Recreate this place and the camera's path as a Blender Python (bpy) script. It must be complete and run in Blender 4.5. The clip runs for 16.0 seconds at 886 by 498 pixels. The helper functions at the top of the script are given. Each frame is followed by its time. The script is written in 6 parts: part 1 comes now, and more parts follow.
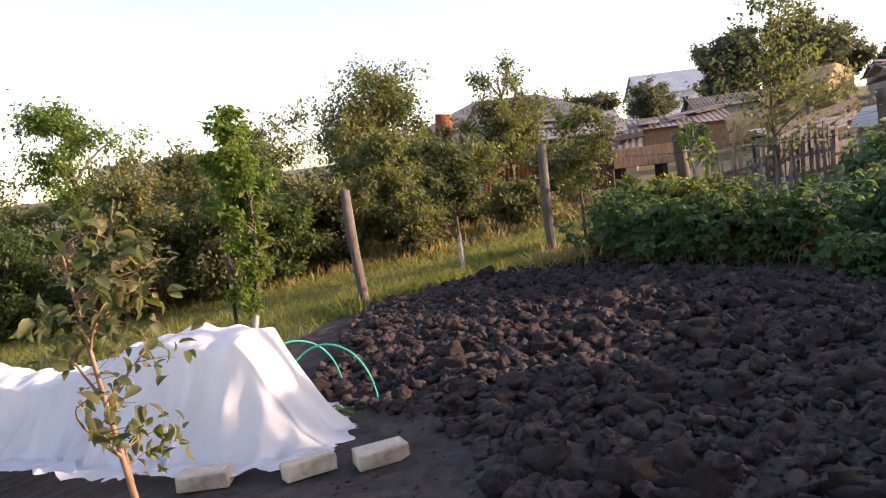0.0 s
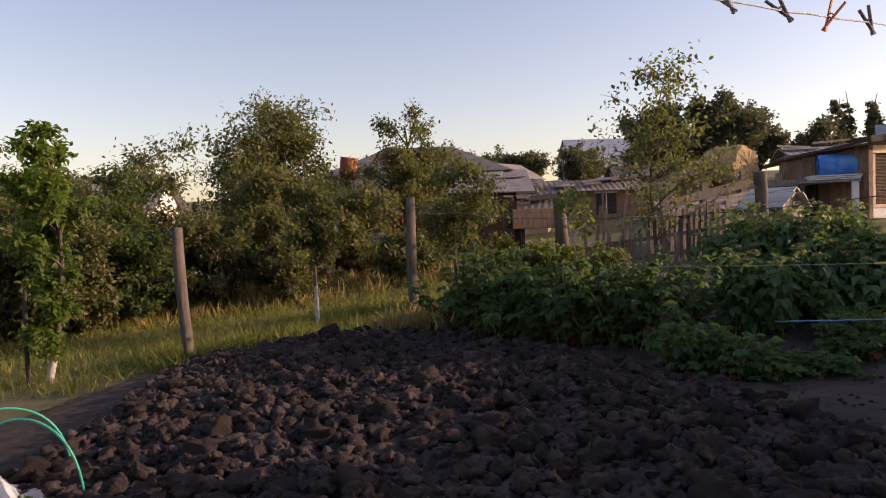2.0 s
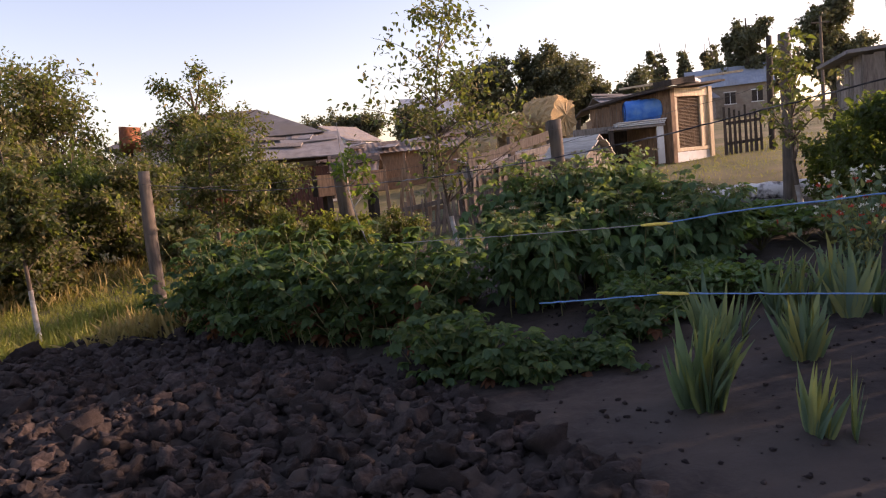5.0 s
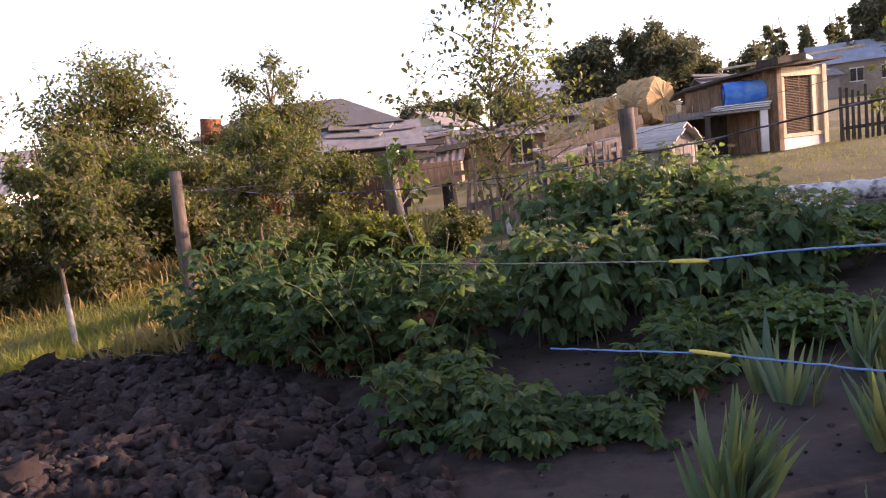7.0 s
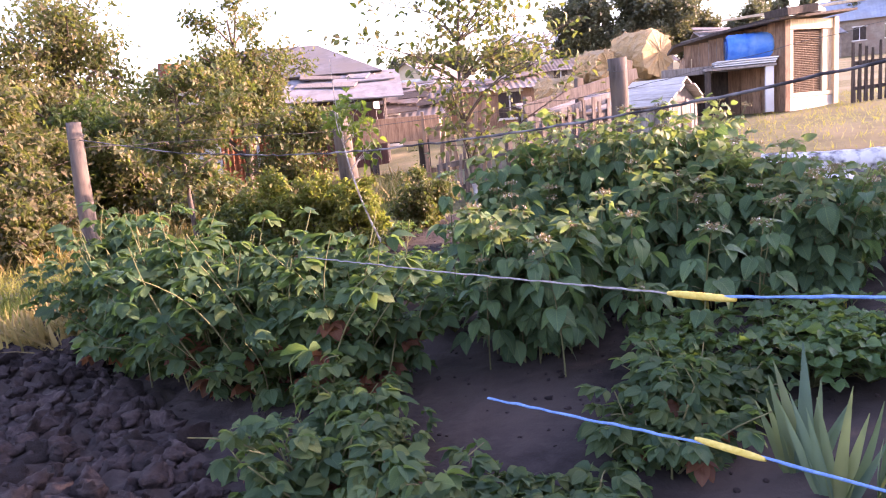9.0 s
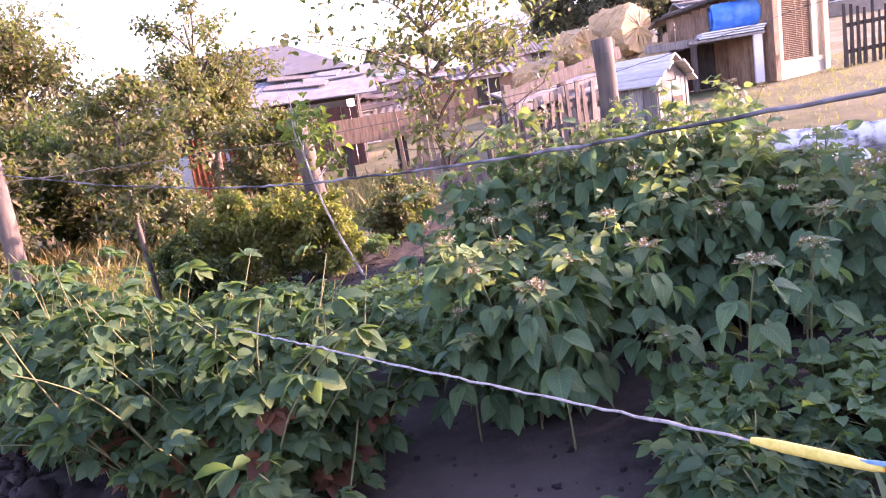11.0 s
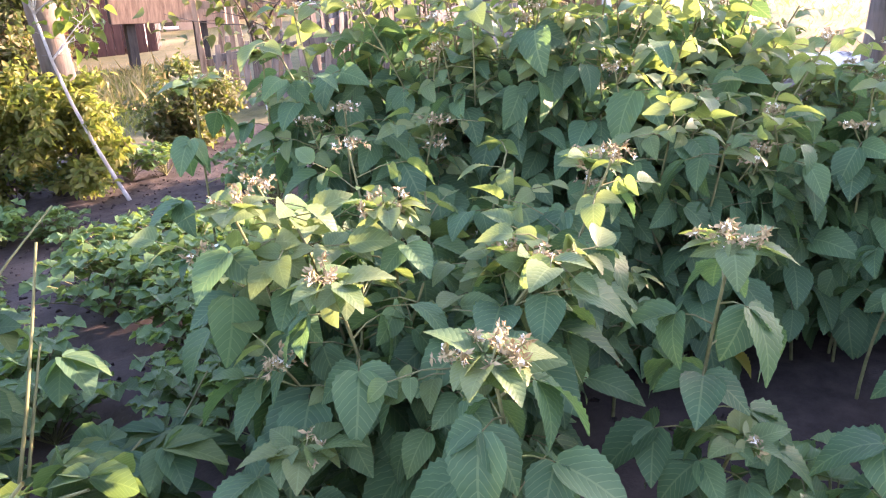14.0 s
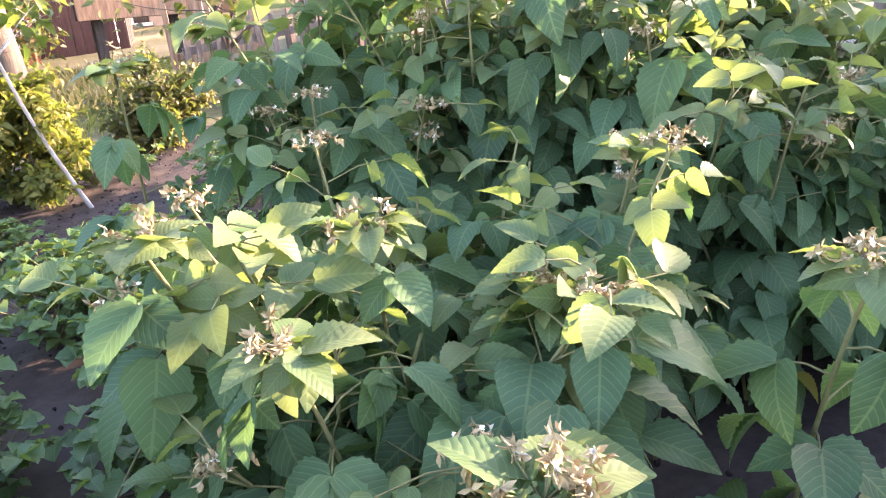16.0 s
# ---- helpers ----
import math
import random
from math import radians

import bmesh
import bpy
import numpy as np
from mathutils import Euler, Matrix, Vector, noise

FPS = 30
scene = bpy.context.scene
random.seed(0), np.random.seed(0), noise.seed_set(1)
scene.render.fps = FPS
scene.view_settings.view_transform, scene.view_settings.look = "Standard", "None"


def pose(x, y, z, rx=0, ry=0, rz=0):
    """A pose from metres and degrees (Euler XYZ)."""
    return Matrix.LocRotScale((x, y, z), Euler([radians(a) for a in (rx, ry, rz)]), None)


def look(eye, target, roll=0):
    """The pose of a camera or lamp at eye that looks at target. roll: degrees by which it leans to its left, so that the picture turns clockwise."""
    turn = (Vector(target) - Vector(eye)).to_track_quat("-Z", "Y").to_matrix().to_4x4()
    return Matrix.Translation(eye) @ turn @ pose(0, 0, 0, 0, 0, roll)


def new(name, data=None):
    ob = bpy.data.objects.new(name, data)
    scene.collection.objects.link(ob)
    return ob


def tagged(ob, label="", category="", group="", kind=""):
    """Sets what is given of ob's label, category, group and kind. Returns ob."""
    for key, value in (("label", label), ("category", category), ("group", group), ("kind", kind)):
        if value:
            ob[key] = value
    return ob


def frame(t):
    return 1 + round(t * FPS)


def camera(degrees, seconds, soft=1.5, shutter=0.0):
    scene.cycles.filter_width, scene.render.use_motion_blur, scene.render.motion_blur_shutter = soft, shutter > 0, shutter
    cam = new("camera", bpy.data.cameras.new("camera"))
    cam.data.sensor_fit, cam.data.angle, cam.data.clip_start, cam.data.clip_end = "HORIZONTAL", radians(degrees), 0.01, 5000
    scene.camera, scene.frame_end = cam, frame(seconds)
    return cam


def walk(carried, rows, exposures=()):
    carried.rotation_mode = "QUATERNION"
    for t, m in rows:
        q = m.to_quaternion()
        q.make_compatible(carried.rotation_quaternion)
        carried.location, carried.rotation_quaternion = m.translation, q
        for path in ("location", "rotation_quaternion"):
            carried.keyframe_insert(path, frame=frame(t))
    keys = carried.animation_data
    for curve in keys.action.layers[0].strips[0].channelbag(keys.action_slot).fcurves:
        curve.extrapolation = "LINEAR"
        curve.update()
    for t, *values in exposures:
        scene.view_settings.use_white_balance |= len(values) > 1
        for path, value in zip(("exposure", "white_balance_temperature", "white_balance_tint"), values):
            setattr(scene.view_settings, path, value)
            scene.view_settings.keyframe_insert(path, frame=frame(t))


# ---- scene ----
cam = camera(62.9, 16.0, soft=1.15)
PATH = [
    (0, (0.738, 0.001, 1.334), (0.361, 1.955, 1.138), -7.0),
    (0.5, (0.956, 0.15, 1.328), (0.448, 2.078, 1.173), -7.7),
    (1, (1.151, 0.511, 1.315), (0.768, 2.473, 1.239), -6.5),
    (1.5, (1.323, 0.66, 1.337), (1.032, 2.636, 1.246), -4.9),
    (2, (1.569, 0.833, 1.319), (1.385, 2.823, 1.236), -2.0),
    (2.5, (1.729, 1.124, 1.359), (1.842, 3.12, 1.323), 1.4),
    (3, (1.826, 1.301, 1.366), (1.994, 3.292, 1.291), -1.5),
    (3.5, (2.031, 1.451, 1.401), (2.02, 3.451, 1.398), -2.8),
    (4, (2.23, 1.701, 1.366), (2.37, 3.691, 1.223), -2.8),
    (4.5, (2.381, 2.046, 1.353), (2.639, 4.022, 1.184), -2.7),
    (4.7, (2.427, 2.106, 1.303), (2.676, 4.081, 1.108), -4.7),
    (6.8, (3.027, 2.782, 1.383), (3.051, 4.769, 1.153), -4.5),
    (7, (3.118, 2.896, 1.392), (3.046, 4.882, 1.165), -6.0),
    (7.5, (3.256, 3.111, 1.417), (3.198, 5.089, 1.125), -5.5),
    (8, (3.31, 3.487, 1.371), (3.39, 5.462, 1.065), -2.9),
    (8.5, (3.336, 3.741, 1.381), (3.383, 5.708, 1.023), -3.7),
    (8.7, (3.377, 3.85, 1.382), (3.353, 5.819, 1.028), -3.9),
    (10.8, (3.484, 4.685, 1.45), (3.425, 6.652, 1.093), -8.3),
    (11, (3.505, 4.72, 1.465), (3.469, 6.682, 1.08), -8.9),
    (11.5, (3.499, 5.081, 1.428), (3.685, 7.032, 1.032), -7.4),
    (12, (3.44, 5.408, 1.437), (3.848, 7.308, 0.963), -7.5),
    (12.5, (3.427, 5.55, 1.424), (3.765, 7.467, 0.967), -7.5),
    (13, (3.514, 5.838, 1.391), (3.726, 7.778, 0.954), -5.2),
    (13.5, (3.552, 6.037, 1.342), (3.705, 7.936, 0.732), -6.7),
    (14, (3.494, 6.225, 1.251), (3.946, 8.059, 0.593), -2.0),
    (14.5, (3.512, 6.333, 1.166), (3.856, 8.221, 0.605), -6.2),
    (15, (3.566, 6.443, 1.131), (3.946, 8.312, 0.528), -5.3),
    (15.5, (3.63, 6.557, 1.123), (4.112, 8.393, 0.492), -2.9),
    (16, (3.562, 6.551, 1.19), (4.037, 8.367, 0.503), -4.0),
]
walk(cam, [(t, look(eye, target, roll)) for t, eye, target, roll in PATH],
     exposures=[(0, 1.6, 7000, 29), (1.0, 0.85, 7200, 32), (2.0, 0.6, 7400, 34), (3.5, 0.5, 7350, 37), (4.7, 0.95, 7400, 38), (7.0, 1.6, 7100, 42), (8.7, 2.7, 6750, 51), (11.0, 2.95, 6350, 62), (12.0, 2.9, 5850, 67), (12.5, 2.85, 5200, 64), (13.0, 3.0, 5250, 62), (13.5, 2.9, 5750, 54), (14.0, 3.5, 6600, 42), (14.5, 3.5, 6600, 40), (16.0, 3.55, 6800, 36)])

# ---- light ----
SUN_EL, SUN_AZ = 15.0, 82.0          # degrees; azimuth clockwise from +y
world = bpy.data.worlds.new("world")
scene.world = world
world.use_nodes = True
wn = world.node_tree
sky = wn.nodes.new("ShaderNodeTexSky")
sky.sky_type = 'NISHITA'
sky.sun_disc = False
sky.sun_elevation, sky.sun_rotation = radians(SUN_EL), radians(SUN_AZ)
sky.air_density, sky.dust_density, sky.ozone_density = 1.0, 1.2, 1.0
wn.links.new(sky.outputs[0], wn.nodes["Background"].inputs[0])
wn.nodes["Background"].inputs[1].default_value = 0.15
sun = new("sun", bpy.data.lights.new("sun", 'SUN'))
sun.data.energy, sun.data.angle, sun.data.color = 3.8, radians(0.6), (1.0, 0.80, 0.58)
sd = Vector((math.sin(radians(SUN_AZ)) * math.cos(radians(SUN_EL)), math.cos(radians(SUN_AZ)) * math.cos(radians(SUN_EL)), math.sin(radians(SUN_EL))))
sun.matrix_world = look(sd * 60, (0, 0, 0))

# ---- materials ----
def material(name, build):
    m = bpy.data.materials.new(name)
    m.use_nodes = True
    nt = m.node_tree
    build(nt, nt.nodes["Principled BSDF"], nt.nodes["Material Output"])
    return m

def node(nt, kind, **vals):
    n = nt.nodes.new(kind)
    for k, v in vals.items():
        n.inputs[k.replace("_", " ")].default_value = v
    return n

def ramp(nt, src, stops):
    r = nt.nodes.new("ShaderNodeValToRGB")
    while len(r.color_ramp.elements) < len(stops):
        r.color_ramp.elements.new(0.5)
    for e, (p, c) in zip(r.color_ramp.elements, stops):
        e.position, e.color = p, (*c, 1)
    nt.links.new(src, r.inputs[0])
    return r.outputs[0]

def mixc(nt, fac, a, b, mode='MIX'):
    m = nt.nodes.new("ShaderNodeMix")
    m.data_type, m.blend_type = 'RGBA', mode
    for sock, v in ((m.inputs[0], fac), (m.inputs[6], a), (m.inputs[7], b)):
        if isinstance(v, (int, float)):
            sock.default_value = v
        elif isinstance(v, tuple):
            sock.default_value = (*v, 1)
        else:
            nt.links.new(v, sock)
    return m.outputs[2]

def noise_tex(nt, scale, detail=4, rough=0.6, coords='Object', stretch=(1, 1, 1)):
    tc = nt.nodes.new("ShaderNodeTexCoord")
    mp = nt.nodes.new("ShaderNodeMapping")
    mp.inputs["Scale"].default_value = stretch
    nt.links.new(tc.outputs[coords], mp.inputs[0])
    n = node(nt, "ShaderNodeTexNoise", Scale=scale, Detail=detail, Roughness=rough)
    nt.links.new(mp.outputs[0], n.inputs[0])
    return n.outputs[0]

def bump(nt, bsdf, src, strength, dist):
    b = node(nt, "ShaderNodeBump", Strength=strength, Distance=dist)
    nt.links.new(src, b.inputs["Height"])
    nt.links.new(b.outputs[0], bsdf.inputs["Normal"])

def rough_mat(name, dark, light, scale, rough=0.85, bump_d=0.01, stretch=(1, 1, 1), stain=None, stain_scale=1.0, island=0.0, metal=0.0, bump_s=0.6):
    def build(nt, p, out):
        n1 = noise_tex(nt, scale, 6, 0.65, stretch=stretch)
        col = ramp(nt, n1, [(0.3, dark), (0.7, light)])
        if stain:
            n2 = noise_tex(nt, stain_scale, 3, 0.6)
            col = mixc(nt, ramp(nt, n2, [(0.45, (0, 0, 0)), (0.65, (1, 1, 1))]), col, stain)
        if island:
            gi = nt.nodes.new("ShaderNodeObjectInfo")
            ge = nt.nodes.new("ShaderNodeNewGeometry")
            ad = nt.nodes.new("ShaderNodeMath")
            ad.operation = 'ADD'
            nt.links.new(gi.outputs["Random"], ad.inputs[0])
            nt.links.new(ge.outputs["Random Per Island"], ad.inputs[1])
            fr = nt.nodes.new("ShaderNodeMath")
            fr.operation = 'FRACT'
            nt.links.new(ad.outputs[0], fr.inputs[0])
            v = ramp(nt, fr.outputs[0], [(0, (1 - island,) * 3), (1, (1 + island * 0.5,) * 3)])
            col = mixc(nt, 1.0, col, v, 'MULTIPLY')
        nt.links.new(col, p.inputs["Base Color"])
        p.inputs["Roughness"].default_value = rough
        p.inputs["Metallic"].default_value = metal
        p.inputs["Specular IOR Level"].default_value = 0.3
        bump(nt, p, n1, bump_s, bump_d)
    return material(name, build)

def leaf_mat(name, cols, trans=0.45, veins=0.0, rough=0.5, tcol=(0.30, 0.42, 0.05), patch=0.25):
    """Leaf with per-leaf colour, ribs along the uv and light that shines through."""
    def build(nt, p, out):
        gi = nt.nodes.new("ShaderNodeObjectInfo")
        ge = nt.nodes.new("ShaderNodeNewGeometry")
        ad = nt.nodes.new("ShaderNodeMath")
        ad.operation = 'ADD'
        nt.links.new(gi.outputs["Random"], ad.inputs[0])
        nt.links.new(ge.outputs["Random Per Island"], ad.inputs[1])
        fr = nt.nodes.new("ShaderNodeMath")
        fr.operation = 'FRACT'
        nt.links.new(ad.outputs[0], fr.inputs[0])
        k = len(cols)
        col = ramp(nt, fr.outputs[0], [(i / max(1, k - 1), c) for i, c in enumerate(cols)])
        n2 = noise_tex(nt, 1.3, 2, 0.5, coords='Object')
        col = mixc(nt, 1.0, col, ramp(nt, n2, [(0.3, (1 - patch,) * 3), (0.7, (1 + patch,) * 3)]), 'MULTIPLY')
        hgt = noise_tex(nt, 60, 3, 0.6)
        if veins:
            uv = nt.nodes.new("ShaderNodeUVMap")
            sep = nt.nodes.new("ShaderNodeSeparateXYZ")
            nt.links.new(uv.outputs[0], sep.inputs[0])
            def m(op, a, b=None):
                q = nt.nodes.new("ShaderNodeMath")
                q.operation = op
                for i, v in enumerate((a, b)):
                    if v is None:
                        continue
                    if isinstance(v, (int, float)):
                        q.inputs[i].default_value = v
                    else:
                        nt.links.new(v, q.inputs[i])
                return q.outputs[0]
            du = m('ABSOLUTE', m('SUBTRACT', sep.outputs[0], 0.5))
            ph = m('MULTIPLY', m('SUBTRACT', sep.outputs[1], m('MULTIPLY', m('POWER', du, 1.25), 1.15)), 8.0)
            tri = m('ABSOLUTE', m('SUBTRACT', m('FRACT', ph), 0.5))
            rib = m('MULTIPLY', tri, 2.0)
            mid = m('LESS_THAN', du, 0.022)
            line = m('MAXIMUM', m('GREATER_THAN', rib, 0.88), mid)
            col = mixc(nt, m('MULTIPLY', line, veins * 0.3), col, (0.28, 0.36, 0.14))
            hgt = m('ADD', m('MULTIPLY', m('SUBTRACT', 1.0, m('POWER', rib, 2.0)), 1.6), m('MULTIPLY', hgt, 0.4))
        nt.links.new(col, p.inputs["Base Color"])
        p.inputs["Roughness"].default_value = rough
        p.inputs["Specular IOR Level"].default_value = 0.22
        bump(nt, p, hgt, 0.13 if veins else 0.3, 0.004)
        tr = nt.nodes.new("ShaderNodeBsdfTranslucent")
        nt.links.new(mixc(nt, 0.6, mixc(nt, 1.0, col, (2.2, 2.2, 1.2), 'MULTIPLY'), tcol), tr.inputs[0])
        ms = nt.nodes.new("ShaderNodeMixShader")
        ms.inputs[0].default_value = trans
        nt.links.new(p.outputs[0], ms.inputs[1])
        nt.links.new(tr.outputs[0], ms.inputs[2])
        nt.links.new(ms.outputs[0], out.inputs[0])
    return material(name, build)

SOIL = rough_mat("soil", (0.020, 0.015, 0.013), (0.060, 0.046, 0.040), 14, 0.95, 0.02, stain=(0.075, 0.058, 0.048), stain_scale=0.9)
CLOD = rough_mat("clod", (0.020, 0.014, 0.013), (0.075, 0.055, 0.050), 26, 0.97, 0.02, island=0.45, bump_s=1.0)
GROUND = rough_mat("grass_ground", (0.05, 0.055, 0.018), (0.13, 0.12, 0.045), 6, 0.95, 0.03, stain=(0.16, 0.13, 0.07), stain_scale=0.35)
POSTWOOD = rough_mat("weathered_post", (0.050, 0.041, 0.035), (0.145, 0.122, 0.105), 9, 0.85, 0.01, stretch=(3, 3, 0.35), stain=(0.16, 0.12, 0.09), stain_scale=2)
GREYBOARD = rough_mat("grey_board", (0.13, 0.11, 0.095), (0.33, 0.29, 0.26), 9, 0.85, 0.006, stretch=(4, 4, 0.5), island=0.4)
BROWNBOARD = rough_mat("brown_board", (0.13, 0.075, 0.045), (0.34, 0.21, 0.13), 8, 0.8, 0.006, stretch=(4, 4, 0.5), island=0.35)
PALEBOARD = rough_mat("pale_board", (0.45, 0.34, 0.22), (0.70, 0.57, 0.40), 8, 0.7, 0.004, stretch=(4, 4, 0.6), island=0.2)
WEATHERPALE = rough_mat("bleached_board", (0.36, 0.32, 0.28), (0.60, 0.55, 0.49), 9, 0.85, 0.006, stretch=(4, 0.5, 4), island=0.3)
REDDARK = rough_mat("dark_red_boards", (0.075, 0.035, 0.028), (0.16, 0.075, 0.058), 8, 0.85, 0.006, stretch=(4, 4, 0.5), island=0.3)
DARKSLATE = rough_mat("dark_slate_roof", (0.085, 0.082, 0.085), (0.17, 0.165, 0.17), 4, 0.85, 0.01, stain=(0.13, 0.12, 0.11), stain_scale=0.8)
OLDPALE = rough_mat("old_paling", (0.075, 0.060, 0.052), (0.20, 0.165, 0.14), 9, 0.9, 0.008, stretch=(4, 4, 0.5), island=0.45)
# dark timber; also the painted shade under the lean-to and in the kennel doorway
DARKWOOD_SHADE = rough_mat("dark_wood_and_shade", (0.030, 0.024, 0.020), (0.09, 0.07, 0.058), 9, 0.9, 0.008, stretch=(3, 3, 0.5), island=0.3)
BARK = rough_mat("bark", (0.05, 0.038, 0.030), (0.17, 0.13, 0.10), 22, 0.9, 0.01, stretch=(1, 1, 0.4))
YOUNGBARK = rough_mat("young_bark", (0.16, 0.085, 0.045), (0.33, 0.20, 0.12), 26, 0.7, 0.004, stretch=(1, 1, 0.4))
LIMEWASH = rough_mat("limewash", (0.20, 0.18, 0.16), (0.58, 0.56, 0.53), 14, 0.9, 0.004, stain=(0.35, 0.30, 0.26), stain_scale=6)
WHITEWALL = rough_mat("whitewashed_wall", (0.58, 0.57, 0.55), (0.78, 0.77, 0.75), 3, 0.9, 0.01, stain=(0.45, 0.42, 0.38), stain_scale=0.7)
CLAYWALL = rough_mat("clay_wall", (0.20, 0.165, 0.13), (0.36, 0.30, 0.24), 3, 0.9, 0.01, stain=(0.25, 0.18, 0.14), stain_scale=0.9)
SLATE = rough_mat("slate_roof", (0.14, 0.135, 0.14), (0.28, 0.27, 0.275), 4, 0.85, 0.01, stain=(0.24, 0.21, 0.19), stain_scale=0.8, island=0.2)
RUSTROOF = rough_mat("rusty_sheet", (0.075, 0.056, 0.047), (0.18, 0.135, 0.11), 5, 0.8, 0.006, stain=(0.20, 0.18, 0.17), stain_scale=0.8, island=0.3)
RUST = rough_mat("rust", (0.22, 0.065, 0.03), (0.42, 0.16, 0.075), 7, 0.75, 0.005, stain=(0.14, 0.05, 0.03), stain_scale=2)
BLUEROOF = rough_mat("blue_grey_roof", (0.22, 0.26, 0.32), (0.34, 0.38, 0.45), 2, 0.6, 0.004, stain=(0.26, 0.28, 0.30), stain_scale=0.6)
TURQUOISE = rough_mat("turquoise_boards", (0.22, 0.50, 0.52), (0.33, 0.62, 0.62), 6, 0.6, 0.003)
BLUEPAINT = rough_mat("blue_plastic", (0.02, 0.14, 0.50), (0.05, 0.25, 0.66), 5, 0.45, 0.002, stain=(0.12, 0.28, 0.55), stain_scale=3)
HAYM = rough_mat("hay", (0.26, 0.17, 0.08), (0.60, 0.42, 0.22), 25, 0.95, 0.03, stretch=(1, 1, 3), stain=(0.33, 0.25, 0.15), stain_scale=2)
BRICKM = rough_mat("pale_brick", (0.40, 0.33, 0.25), (0.62, 0.52, 0.40), 16, 0.9, 0.006, stain=(0.28, 0.22, 0.17), stain_scale=7)
CABLE = rough_mat("worn_cable", (0.018, 0.018, 0.020), (0.045, 0.043, 0.046), 40, 0.85, 0.001, stain=(0.22, 0.21, 0.22), stain_scale=6)
WIRE = rough_mat("grey_twine", (0.33, 0.32, 0.33), (0.62, 0.60, 0.60), 60, 0.7, 0.001)
TWINE = rough_mat("weathered_twine", (0.16, 0.16, 0.16), (0.36, 0.35, 0.34), 60, 0.8, 0.001)
BLUEROPE = rough_mat("blue_rope", (0.06, 0.17, 0.40), (0.16, 0.32, 0.60), 80, 0.6, 0.001)
YELLOW = rough_mat("yellow_rag", (0.48, 0.36, 0.05), (0.72, 0.58, 0.16), 60, 0.8, 0.002)
THINWIRE = rough_mat("dark_wire", (0.05, 0.045, 0.04), (0.12, 0.11, 0.10), 60, 0.6, 0.0005)
GREENPLASTIC = rough_mat("green_plastic", (0.01, 0.30, 0.20), (0.03, 0.42, 0.30), 20, 0.4, 0.0005)
MESHDARK = rough_mat("rusty_mesh", (0.14, 0.10, 0.07), (0.30, 0.22, 0.15), 30, 0.8, 0.001)
CANE = rough_mat("cane", (0.10, 0.10, 0.04), (0.20, 0.20, 0.085), 30, 0.8, 0.002)
BERRY = rough_mat("berry", (0.26, 0.02, 0.03), (0.42, 0.045, 0.06), 90, 0.4, 0.003)
FLOWERHEAD = rough_mat("spent_flower", (0.20, 0.15, 0.075), (0.42, 0.34, 0.18), 60, 0.9, 0.003)
WHITEBLOOM = rough_mat("white_bloom", (0.66, 0.64, 0.52), (0.80, 0.78, 0.66), 40, 0.7, 0.002)
REDBLOOM = rough_mat("red_bloom", (0.42, 0.05, 0.03), (0.60, 0.12, 0.06), 40, 0.7, 0.002)
PEGGREY = rough_mat("grey_peg_wood", (0.10, 0.09, 0.085), (0.24, 0.21, 0.19), 50, 0.7, 0.001)
PEGRED = rough_mat("orange_peg_plastic", (0.42, 0.12, 0.05), (0.58, 0.20, 0.10), 30, 0.45, 0.001)
PURPLE = rough_mat("purple_cloth", (0.025, 0.017, 0.08), (0.05, 0.035, 0.13), 30, 0.85, 0.002)

def fleece(nt, p, out):
    n1 = noise_tex(nt, 220, 3, 0.7)
    n2 = noise_tex(nt, 5, 3, 0.6)
    col = ramp(nt, n2, [(0.3, (0.74, 0.74, 0.75)), (0.7, (0.86, 0.86, 0.86))])
    nt.links.new(col, p.inputs["Base Color"])
    p.inputs["Roughness"].default_value = 0.9
    p.inputs["Specular IOR Level"].default_value = 0.15
    bump(nt, p, n1, 0.4, 0.002)
    tr = nt.nodes.new("ShaderNodeBsdfTranslucent")
    tr.inputs[0].default_value = (0.85, 0.86, 0.88, 1)
    ms = nt.nodes.new("ShaderNodeMixShader")
    ms.inputs[0].default_value = 0.4
    nt.links.new(p.outputs[0], ms.inputs[1])
    nt.links.new(tr.outputs[0], ms.inputs[2])
    nt.links.new(ms.outputs[0], out.inputs[0])
FLEECE = material("white_fleece", fleece)
BAG = rough_mat("white_sack", (0.60, 0.60, 0.62), (0.80, 0.80, 0.80), 12, 0.7, 0.01, stain=(0.45, 0.43, 0.42), stain_scale=4)
BIRCH = rough_mat("birch_bark", (0.62, 0.60, 0.58), (0.80, 0.78, 0.75), 9, 0.75, 0.004, stain=(0.05, 0.045, 0.045), stain_scale=7)

L_APPLE = leaf_mat("apple_leaf", [(0.050, 0.066, 0.028), (0.078, 0.088, 0.036), (0.11, 0.10, 0.045), (0.17, 0.125, 0.06)], 0.25)
L_YOUNG = leaf_mat("young_apple_leaf", [(0.045, 0.085, 0.018), (0.075, 0.12, 0.025), (0.10, 0.13, 0.03)], 0.4)
L_BUSH = leaf_mat("hedge_leaf", [(0.055, 0.060, 0.032), (0.085, 0.080, 0.042), (0.15, 0.115, 0.065)], 0.33)
L_DARK = leaf_mat("dark_leaf", [(0.028, 0.050, 0.020), (0.044, 0.068, 0.024), (0.060, 0.078, 0.028)], 0.3)
# distance haze is mixed into this leaf colour: paler and greyer green
L_FARHAZE = leaf_mat("hazed_far_leaf", [(0.085, 0.098, 0.062), (0.11, 0.115, 0.070), (0.14, 0.13, 0.08)], 0.25, tcol=(0.16, 0.18, 0.06))
